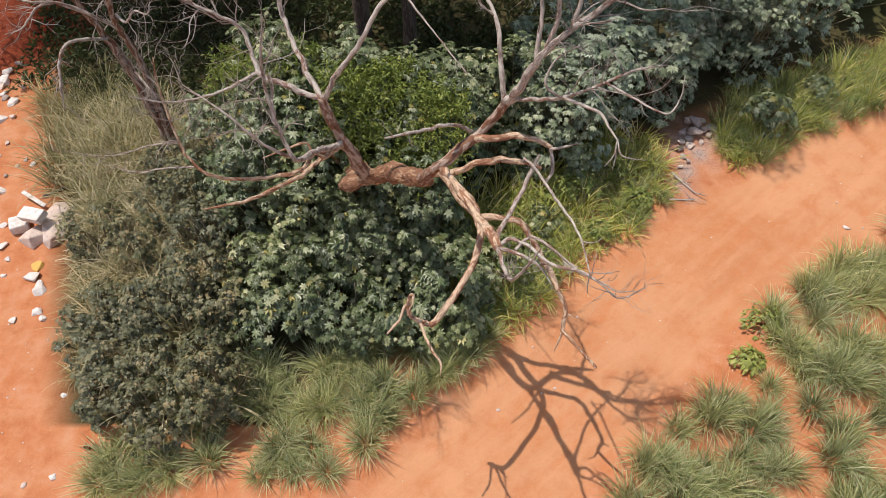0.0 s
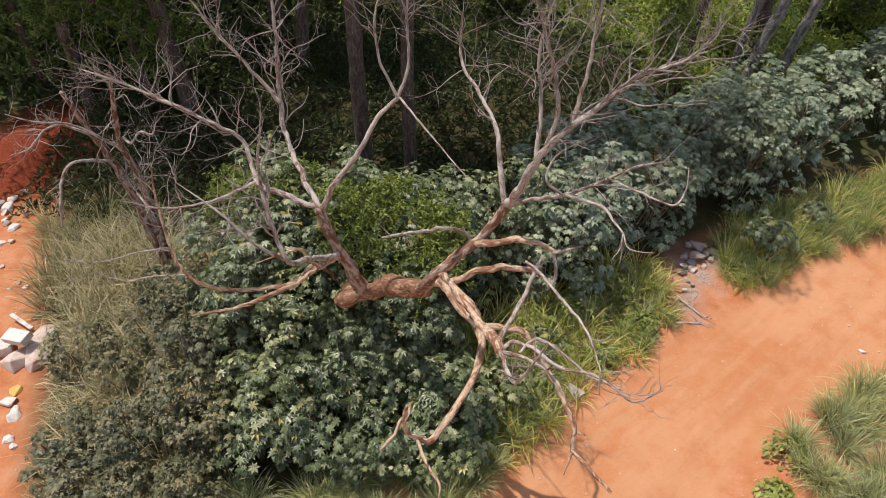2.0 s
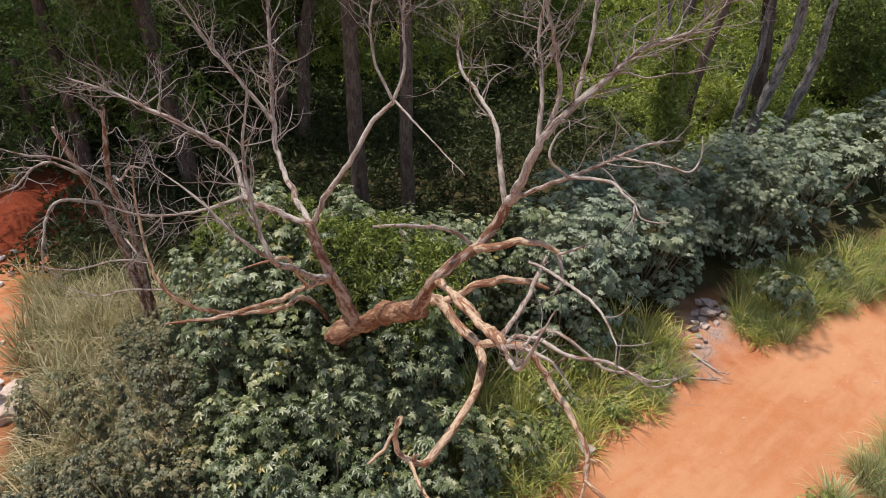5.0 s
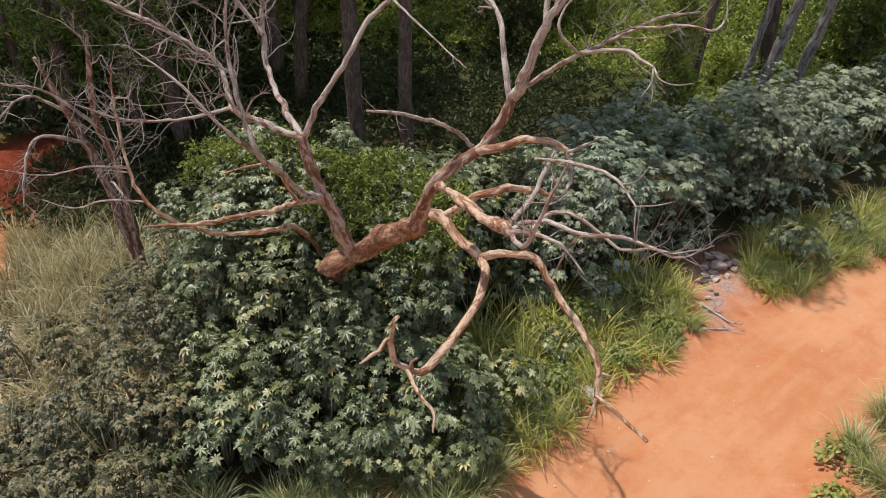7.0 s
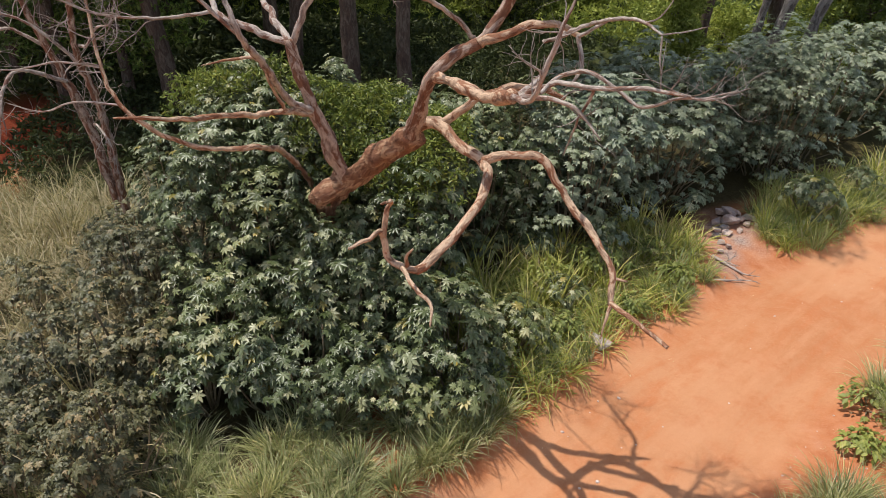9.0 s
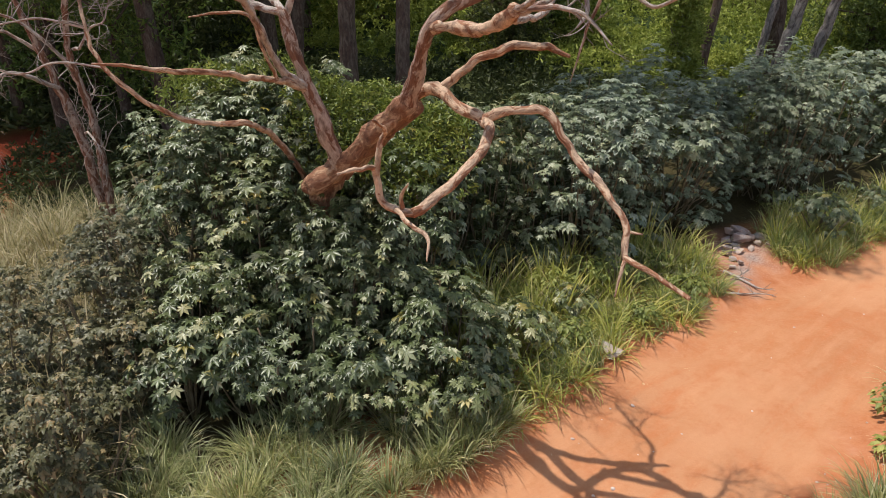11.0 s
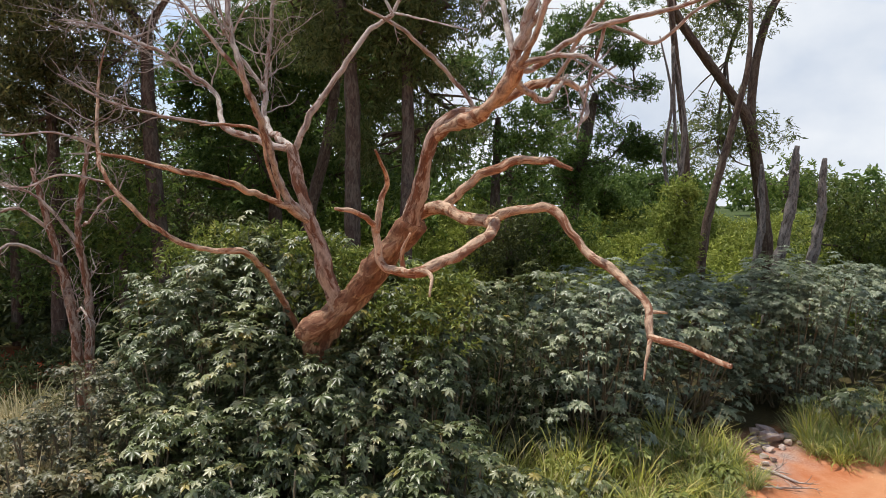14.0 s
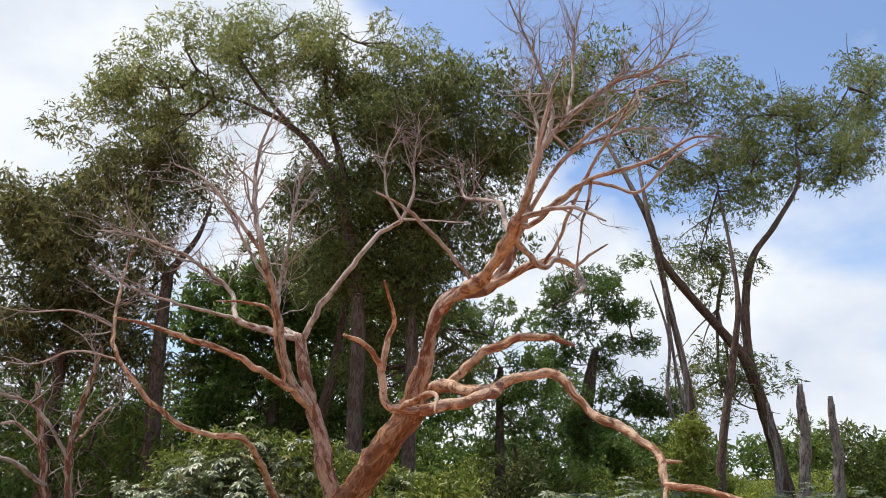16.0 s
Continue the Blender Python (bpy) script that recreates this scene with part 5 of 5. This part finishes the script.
tree("broadleaf_tree", "mid-green broadleaf tree in the shade of the gums", (-6.2, 25.0),
     [([(-6.2, 25, 0.4), (-6.2, 25, 4.0), (-6.3, 25, 7.0), (-6.0, 25, 9.5)], [0.3, 0.25, 0.2, 0.1])],
     [(-9.1, 25.6, 10.1), (-8.0, 25.6, 11.0), (-6.8, 25.0, 11.3), (-5.9, 24.6, 11.8), (-4.9, 24.1, 11.2), (-8.2, 24.8, 8.6), (-6.8, 24.8, 9.4), (-5.4, 24.1, 9.7), (-4.2, 24.1, 10.1), (-3.8, 26.0, 9.7), (-7.4, 25.3, 7.4), (-5.6, 24.5, 7.6), (-4.0, 24.9, 7.8), (-8.6, 25, 6.0), (-6.4, 25, 5.6), (-4.6, 25, 5.8), (-2.8, 25, 6.2)],
     BROAD, BARK, 7, 0.85, 0.85, 0.42, 52, 0.2, seed=19)
tree("broadleaf_tree", "bright green broadleaf tree with open tiered crown", (6.7, 38.0),
     [([(6.6, 38, 2.0), (6.8, 38, 4.2), (7.6, 38, 8.3), (8.2, 38, 10.8)], [0.6, 0.5, 0.4, 0.2])],
     [(6.7, 38, 14.4), (8.7, 38, 14.6), (10.2, 38, 13.2), (6.0, 38, 12.4), (8.2, 38, 12.7), (10.3, 38, 11.4), (10.9, 37.5, 7.7), (9.8, 37.5, 8.3), (12.2, 37.5, 7.8), (6.5, 38, 10.1), (8.4, 38, 10.1), (6.4, 37, 7.4), (6.2, 37, 5.2), (7.4, 37, 6.0)],
     BROAD, BARK, 6, 0.85, 0.85, 0.38, 66, 0.0, seed=6)
tree("broadleaf_tree", "tall green broadleaf tree behind the gum trees", (-6.0, 30.0),
     [([(-6.0, 30, 1.0), (-6.0, 30, 6.0), (-6.1, 30, 9.5)], [0.45, 0.36, 0.2])],
     [(-10.0, 30, 10.6), (-8.1, 30, 12.0), (-5.9, 30, 10.8), (-6.8, 30, 8.7), (-9.1, 30, 8.7), (-4.8, 30, 8.7), (-5.7, 30, 6.8), (-2.8, 30, 8.7), (-2.4, 30, 10.8), (-4.0, 30, 12.0), (-8.0, 29.5, 6.6), (-3.4, 29.5, 6.6), (-10.4, 29.5, 7.0), (-1.6, 29.5, 6.8), (-6.0, 29.5, 5.0), (-8.5, 29.5, 4.8), (-3.8, 29.5, 4.8)],
     BROAD, BARK, 8, 0.95, 0.9, 0.54, 32, 0.2, seed=16)
tree("broadleaf_tree", "slender green broadleaf tree in the thicket", (2.2, 30.0),
     [([(2.2, 30, 1.0), (2.2, 30, 5.0), (2.3, 30, 8.5)], [0.28, 0.22, 0.12])],
     [(1.7, 30, 9.8), (0.7, 30, 8.5), (3.4, 30, 8.8), (2.2, 30, 11.0), (0.2, 30, 10.6), (4.1, 30, 7.3), (2.1, 30, 6.8), (3.5, 30, 5.4)],
     BROAD, BARK, 5, 0.75, 0.7, 0.38, 65, 0.1, seed=17)
tree("vine_tree", "slim dead trunk draped in yellow-green creeper", (7.1, 20.7),
     [([(7.1, 20.7, GROUND), (7.2, 20.7, 2.2), (7.1, 20.7, 4.7), (7.3, 20.8, 7.1), (6.9, 20.8, 9.5)], [0.121, 0.107, 0.0938, 0.067, 0.0268]),
      ([(7.1, 20.8, 4.2), (6.7, 20.8, 6.1), (6.9, 20.8, 7.9), (6.5, 20.8, 9.8)], [0.067, 0.0603, 0.0469, 0.0201])],
     [(7.2, 20.5, -0.5), (7.2, 20.5, 0.6), (7.2, 20.5, 1.6), (7.2, 20.5, 2.7), (7.1, 20.5, 3.6), (7.1, 20.5, 4.6), (7.1, 20.5, 5.4), (6.9, 20.5, 3.1), (6.9, 20.5, 4.2), (7.3, 20.5, 2.2)],
     VINE, GREYBARK, 6, 0.22, 0.45, 0.24, 220, 0.6, seed=7, shoots=1)
# the tree at (-17.5, 17.5) is unseen, added to shade the red bank
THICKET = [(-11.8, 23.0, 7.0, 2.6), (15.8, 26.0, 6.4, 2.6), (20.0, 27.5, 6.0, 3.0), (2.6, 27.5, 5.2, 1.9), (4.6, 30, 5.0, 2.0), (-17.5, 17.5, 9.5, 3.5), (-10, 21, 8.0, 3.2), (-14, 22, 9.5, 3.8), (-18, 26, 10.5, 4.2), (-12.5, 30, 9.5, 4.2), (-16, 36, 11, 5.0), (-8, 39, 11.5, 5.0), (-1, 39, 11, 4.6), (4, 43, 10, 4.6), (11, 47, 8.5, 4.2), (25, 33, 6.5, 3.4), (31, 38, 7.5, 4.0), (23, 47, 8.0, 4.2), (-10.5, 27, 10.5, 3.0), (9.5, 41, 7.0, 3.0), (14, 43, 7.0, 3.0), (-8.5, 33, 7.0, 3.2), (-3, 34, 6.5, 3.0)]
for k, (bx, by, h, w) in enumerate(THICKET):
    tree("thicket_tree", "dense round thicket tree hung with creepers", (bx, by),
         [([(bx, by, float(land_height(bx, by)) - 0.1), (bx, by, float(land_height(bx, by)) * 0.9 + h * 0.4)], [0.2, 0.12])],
         around(bx, by, (h + float(land_height(bx, by))) * 0.5, w * 0.75, w * 0.6, (h - float(land_height(bx, by))) * 0.42, 14, 40 + k), CREEPER if k in (1, 2, 15, 16) else SHADE_TONED if k in (3, 9, 11, 18) else BROAD, BARK, 5, 0.6, 0.85, 0.34 if by < 31 else 0.55, 30 if k in (1, 2, 15) else 19 if by < 31 else 10, 0.2, seed=20 + k, shoots=1)


def snag(base, top, r0, r1, label):
    """A broken, splintered trunk."""
    o = np.array((base[0], base[1], float(land_height(*base))))
    e = thing("tree_snag", label, "tree stump", "broken trunks behind the bushes", at=tuple(o))
    a, b = np.array((0, 0, -0.1)), np.array(top) - o
    side = np.array((0.1, 0, 0))
    part_of("trunk", tubes_mesh("trunk", [([a, a * 0.65 + b * 0.35 - side, a * 0.3 + b * 0.7 + side, a * 0.08 + b * 0.92, b], [r0, r0 * 0.85, r0 * 0.6 + r1 * 0.4, r1, r1 * 0.6])], GREYBARK, 12, 0.4, 0.12), e)
    for k, (h, w) in enumerate(((0.93, 0.12), (0.9, -0.1))):
        part_of("splinter", tubes_mesh("splinter", [([b * (h - 0.08) + side * w * 6, b * (h + 0.03) + side * w * 9], [r1 * 0.5, r1 * 0.08])], GREYBARK, 7, 0.3, 0.08), e, "jagged splinter of broken wood")


snag((10.1, 21.2), (10.84, 21.0, 6.53), 0.2, 0.12, "broken dark trunk leaning among the bushes")
snag((9.9, 21.6), (9.95, 21.4, 6.0), 0.14, 0.08, "thin broken trunk beside a larger one")
snag((11.15, 21.1), (11.67, 20.95, 6.15), 0.19, 0.1, "pale grey broken trunk with charred top")


def creepers(name, label, poly, gap, rep, high, mat, size, seed):
    """Low plants over the ground in uneven hummocks."""
    g = np.random.default_rng(seed)
    pts = sown(poly, gap)
    n = len(pts)
    z = np.array([high * (0.9 + 1.1 * noise.noise(Vector((x * 0.35, y * 0.35, 0))) + 0.5 * noise.noise(Vector((x, y, 3)))) for x, y in pts])
    at = np.repeat(np.column_stack([pts, np.zeros(n)]), rep, 0) + g.normal(0, gap * 0.5, (n * rep, 3))
    at[:, 2] = land_height(at[:, 0], at[:, 1]) + np.clip(np.repeat(z, rep), 0.12, 3) * np.sqrt(g.uniform(0.05, 1.0, n * rep))
    nrm = g.normal(0, 0.5, (n * rep, 3)) + np.array((0, -0.25, 1))
    v, f = strew(SPRIGS[0], at, frames_of(nrm, g.uniform(0, 6.3, n * rep)), size * g.uniform(0.6, 1.4, n * rep))
    return tagged(new(name, fast_mesh(name, v, f, mat)), label, "undergrowth", kind="stuff")


creepers("undergrowth", "bright green creepers and low plants covering the ground", [(-7, 27.5), (3, 26.5), (6.5, 23.5), (9, 19.5), (20, 24), (34, 34), (26, 40), (15, 42), (10, 42), (-10, 42), (-9, 28)], 0.5, 7, 1.2, VINE, 0.31, 9)
# the darker leaf colour of these two puts the tree shade into the plants
creepers("shaded_undergrowth", "low plants coloured dark green for the shade under the trees", [(-12.4, 16.2), (-6, 14.0), (-5, 13.0), (2.4, 13.0), (3.4, 16.5), (5.4, 18.4), (8.6, 19.4), (6.5, 23.5), (3, 26.5), (-7, 27.5), (-9, 23.0), (-12.2, 21.5)], 0.52, 9, 0.85, SHADE_TONED, 0.3, 10)
creepers("shaded_undergrowth", "tall weeds coloured dark for tree shade beyond the red bank", [(-26, 20.5), (-14.5, 20.5), (-12, 21.5), (-7, 22.5), (-9, 38), (-26, 38)], 0.85, 8, 1.4, SHADE_TONED, 0.6, 12)


def creeper_mound(x, y, high, wide, seed):
    """A shrub smothered by creepers, with a lumpy outline."""
    o = (x, y, float(land_height(x, y)))
    e = thing("creeper_mound", "rounded shrub smothered in bright green creeper", "shrub", "creeper mounds behind the trees", at=o)
    part_of("stem", tubes_mesh("stem", [([(0, 0, -0.1), (0.05, 0, high * 0.5), (0, 0.05, high * 0.8)], [0.07, 0.05, 0.02])], BARK, 7, 0.1, 0.2), e)
    lumps = [(px, py, pz, wide * 0.42) for px, py, pz in around(0, 0, high * 0.5, wide * 0.6, wide * 0.55, high * 0.38, 7, seed)]
    part_of("foliage", crown_mesh("foliage", lumps, VINE, 0.3, 140 / wide, 0.25, 0.85, seed), e)


spots = np.random.default_rng(77)
for k, (x, y) in enumerate(sown([(-5, 28), (3.5, 27.0), (9, 22.5), (18, 26), (22, 33), (24, 40), (12, 45), (2, 46), (-8, 42)], 4.2)):
    creeper_mound(float(x), float(y), spots.uniform(1.3, 2.4), spots.uniform(1.3, 2.3), 200 + k)


def far_woods():
    g = np.random.default_rng(15)
    cl = []
    for x in np.arange(-90, 110, 4.0):
        y = 72 + 5 * math.sin(x * 0.05) + g.uniform(-3, 3)
        h = g.uniform(4, 6.5)
        cl += [(x + g.uniform(-2, 2), y + g.uniform(-2, 2), float(land_height(x, y)) + h * 0.5 * q, 2.6) for q in (0.8,)]
    return tagged(new("far_woods", crown_mesh("far_woods", cl, BROAD, 1.6, 9, 0.1, 0.9, 2)), "distant belt of green trees beyond the field", "woods", kind="stuff")


far_woods()

# ---- rubble, stones and litter ----
def stone(name, label, category, x, y, size, mat, flat=0.7, seed=0, group="", sink=0.25):
    """A broken stone: an angular lump with chipped edges."""
    g = np.random.default_rng(seed + 400)
    bm = bmesh.new()
    for q in g.normal(0, 1, (15, 3)):
        q = q / max(abs(q)) * 0.5 * g.uniform(0.72, 1.0)
        bm.verts.new((q[0], q[1], q[2] * flat))
    hull = bmesh.ops.convex_hull(bm, input=bm.verts[:])
    bmesh.ops.delete(bm, geom=[v for v in hull["geom_interior"] if isinstance(v, bmesh.types.BMVert)], context="VERTS")
    bmesh.ops.bevel(bm, geom=bm.edges[:], offset=0.025, segments=1, affect="EDGES")
    me = bpy.data.meshes.new(name)
    bm.to_mesh(me)
    bm.free()
    me.materials.append(mat)
    ob = new(name, me)
    ob.location = (x, y, float(land_height(x, y)) + size * flat * (0.42 - sink))
    ob.scale = (size, size * (0.75 + 0.4 * ((seed * 7) % 10) / 10), size)
    ob.rotation_euler = (0.12 * math.sin(seed), 0.1 * math.cos(seed * 2), seed * 1.3)
    return tagged(ob, label, category, group)


def slab(name, label, category, x, y, z, size, turn, mat):
    """A block with bevelled, slightly uneven edges."""
    bm = bmesh.new()
    bmesh.ops.create_cube(bm, size=1)
    bmesh.ops.scale(bm, verts=bm.verts, vec=size)
    bmesh.ops.bevel(bm, geom=bm.edges[:], offset=min(size) * 0.12, segments=2, profile=0.5, affect="EDGES")
    for v in bm.verts:
        v.co += noise.noise_vector(v.co * 3.0) * min(size) * 0.12
    me = bpy.data.meshes.new(name)
    bm.to_mesh(me)
    bm.free()
    me.materials.append(mat)
    ob = new(name, me)
    ob.location = (x, y, float(land_height(x, y)) + z)
    ob.rotation_euler = [radians(a) for a in turn]
    return tagged(ob, label, category)


BOULDERS = ((-9.5, 11.0, 0.75), (-9.95, 10.35, 0.72), (-9.55, 10.45, 0.8), (-9.95, 10.95, 0.5))
for k, (x, y, size) in enumerate(BOULDERS):
    stone("boulder", "pinkish grey lump of broken masonry in a heap", "rubble", x, y, size, PLASTER, 0.65, k + 1, "rubble heap beside the bushes")
slab("concrete_block", "white plastered block lying on the rubble heap", "rubble", -9.95, 10.65, 0.52, (0.62, 0.34, 0.2), (8, -6, -18), RUBBLE)
slab("concrete_block", "white broken block at the edge of the rubble heap", "rubble", -10.45, 10.65, 0.14, (0.42, 0.36, 0.3), (5, 10, 25), RUBBLE)
slab("board", "narrow white board leaning on the rubble", "board", -10.35, 11.45, 0.16, (0.75, 0.1, 0.04), (4, 8, -30), RUBBLE)
slab("wooden_stick", "weathered grey stick on the red earth", "stick", -10.0, 11.8, 0.05, (0.6, 0.05, 0.05), (0, 4, 38), GREYBARK)
WHITE = ((-9.65, 9.15, 0.42), (-9.35, 8.8, 0.36), (-9.22, 8.2, 0.26), (-9.45, 9.0, 0.3), (-9.7, 8.0, 0.2), (-10.75, 10.1, 0.3), (-10.45, 9.7, 0.18), (-11.4, 11.85, 0.26), (-10.4, 9.25, 0.16), (-9.05, 8.05, 0.2), (-12.9, 16.1, 0.55), (-12.4, 14.5, 0.4), (-12.95, 16.5, 0.4), (-10.95, 12.85, 0.24), (-12.3, 15.2, 0.35), (-12.7, 15.6, 0.3), (-8.5, 7.3, 0.14), (-8.0, 6.2, 0.12), (-7.64, 4.47, 0.15), (-10.9, 10.7, 0.22))
for k, (x, y, size) in enumerate(WHITE):
    stone("white_stone", "white chunk of rubble on red earth", "stone", x, y, size, RUBBLE, 0.5, k + 20, "white rubble on the red yard")
SCREE = ((-12.9, 15.9, 0.3), (-12.6, 15.4, 0.22), (-13.2, 16.3, 0.34), (-12.3, 15.9, 0.2), (-12.7, 16.8, 0.26), (-13.4, 15.6, 0.3), (-12.1, 14.6, 0.2), (-13.0, 15.0, 0.24), (-12.4, 16.3, 0.18), (-11.9, 13.6, 0.16), (-11.5, 12.4, 0.15), (-11.2, 13.0, 0.12))
for k, (x, y, size) in enumerate(SCREE):
    stone("rubble_lump", "grey-pink lump of broken masonry on red earth", "rubble", x, y, size, (PLASTER, ASH, CONCRETE)[k % 3], 0.6, k + 110, "grey rubble at the edge of the yard", 0.15)
stone("sack", "crumpled ochre sack on the red earth", "sack", -9.65, 9.5, 0.34, OCHRE, 0.4, 61)
stone("pale_stone", "pale stone at the edge of the grass", "stone", 3.0, 9.45, 0.42, CONCRETE, 0.8, 62)
stone("pale_stone", "small pale stone beside the track", "stone", 10.1, 10.75, 0.2, RUBBLE, 0.6, 63)
HEAP = ((6.84, 14.34, 0.3), (7.16, 14.0, 0.26), (7.42, 14.1, 0.34), (6.5, 13.6, 0.26), (6.9, 13.9, 0.36), (7.2, 14.4, 0.3), (6.6, 14.0, 0.3), (6.45, 13.1, 0.2), (6.7, 13.5, 0.24), (7.55, 13.75, 0.22), (6.3, 12.7, 0.16), (7.0, 14.2, 0.4), (6.75, 13.75, 0.28), (7.05, 13.6, 0.2), (6.4, 13.35, 0.22), (7.35, 13.9, 0.26), (6.55, 12.9, 0.18), (6.95, 14.5, 0.32))
for k, (x, y, size) in enumerate(HEAP):
    stone("debris_lump", "grey lump of ash and debris in a heap on the verge", "debris", x, y, size, (PLASTER, ASH, CONCRETE, PLASTER, ASH)[k % 5], 0.6, k + 70, "debris heap on the verge", -0.35 if math.hypot(x - 7.0, y - 14.1) < 0.35 else 0.05)


def fallen_branch(label, points, radius):
    o = np.array(points[0])
    e = thing("fallen_branch", label, "branch", at=tuple(o))
    part_of("stem", tubes_mesh("stem", [(np.array(points) - o, np.linspace(radius, radius * 0.4, len(points)))], TWIG, 7, 0.2, 0.1), e)
    lines = []
    for k in range(5):
        i = 1 + k % (len(points) - 1)
        grow(np.array(points[i]) - o, (rng.normal(), rng.normal(), 0.15), 0.35, radius * 0.35, 1, 0.3, 0.0, lines)
    tagged(part_of("twig_spray", tubes_mesh("twig_spray", lines, TWIG, 4, 0.0, 0.2), e), kind="stuff")


fallen_branch("bleached grey branch lying at the edge of the track", [(6.05, 12.5, -0.33), (6.2, 12.2, -0.3), (6.5, 11.85, -0.36)], 0.05)
fallen_branch("thin grey branch lying on the red earth", [(5.6, 11.65, -0.37), (6.0, 11.6, -0.36), (6.45, 11.62, -0.37)], 0.035)


def pot(x, y):
    """A small round clay pot, open at the top."""
    bm = bmesh.new()
    prof = ((0.0, 0.0), (0.045, 0.0), (0.065, 0.05), (0.06, 0.1), (0.05, 0.11), (0.042, 0.1), (0.05, 0.05), (0.0, 0.02))
    rings = [[bm.verts.new((r * math.cos(a), r * math.sin(a), z)) for a in np.linspace(0, 2 * np.pi, 16, endpoint=False)] for r, z in prof[1:-1]]
    for a, b in zip(rings[:-1], rings[1:]):
        for k in range(16):
            bm.faces.new((a[k], a[(k + 1) % 16], b[(k + 1) % 16], b[k]))
    bm.faces.new(rings[0][::-1])
    bm.faces.new(rings[-1])
    me = bpy.data.meshes.new("clay_pot")
    bm.to_mesh(me)
    bm.free()
    me.materials.append(plain_material("fired_clay", (0.45, 0.2, 0.11), (0.3, 0.12, 0.07), 20.0))
    ob = new("clay_pot", me)
    ob.location, ob.rotation_euler = (x, y, float(land_height(x, y)) + 0.02), (radians(35), radians(20), 0)
    tagged(ob, "small brown clay pot tipped over on red earth", "pot")


pot(-7.15, 5.08)


def weed(x, y, high, label):
    crown = bush_kind("weed", high, high * (1.4 if high < 0.35 else 0.6), 30, 0.13, WEED, leaflet(0.55, 0.07, 0.2), 9, int(x * 10))
    e = thing("weed", label, "plant", at=(x, y, float(land_height(x, y))))
    tagged(part_of("stem", crown[2], e), kind="stuff")
    part_of("foliage", crown[1], e)


for wx, wy in sown([(0.4, 7.6), (1.8, 8.2), (3.0, 9.8), (4.6, 10.8), (5.6, 12.2), (4.6, 13.2), (2.0, 11.8), (0.4, 10.4)], 0.9):
    if rng.random() < 0.7 and track_distance(wx, wy) > 2.2:
        weed(float(wx), float(wy), float(rng.uniform(0.4, 0.85)), "leafy yellow-green weed growing through the verge grass")
weed(7.2, 7.9, 0.3, "low yellow-green broadleaf weed among the tussocks")
weed(6.6, 7.0, 0.2, "small yellow-green weed at the edge of the track")


def pebbles():
    """Loose bits over the bare earth."""
    g = np.random.default_rng(31)
    pts = np.vstack([sown([(-13, 16), (-9.8, 12), (-9.0, 8.2), (-7.0, 4.4), (-6.6, 3.0), (-13, 3.0)], 0.38),
                     sown([(3.4, 4.4), (4.0, 5.8), (6.4, 7.7), (8.4, 9.5), (11, 11.2), (12, 11), (9, 8.8), (4.4, 4.4)], 0.34), sown([(-2, 4), (0.4, 6.4), (3.2, 8.6), (7, 11.6), (12, 13.8), (13, 13), (8, 10.4), (5, 8), (2.4, 5.6), (-1, 2.6)], 0.5)])
    pts = pts[g.random(len(pts)) < 0.6]
    bm = bmesh.new()
    bmesh.ops.create_icosphere(bm, subdivisions=1, radius=0.5)
    tv = np.array([v.co[:] for v in bm.verts])
    tf = np.array([[v.index for v in f.verts] for f in bm.faces])
    bm.free()
    at = np.column_stack([pts, land_height(pts[:, 0], pts[:, 1])])
    v, f = strew((tv * np.array((1, 0.8, 0.55)), tf), at, frames_of(g.normal(0, 0.2, (len(at), 3)) + np.array((0, 0, 1)), g.uniform(0, 6, len(at))), 0.035 * g.lognormal(0, 0.55, len(at)))
    return tagged(new("pebbles", fast_mesh("pebbles", v, f, PLASTER)), "scattered pale pebbles and rubble crumbs on red earth", "pebbles", kind="stuff")


pebbles()
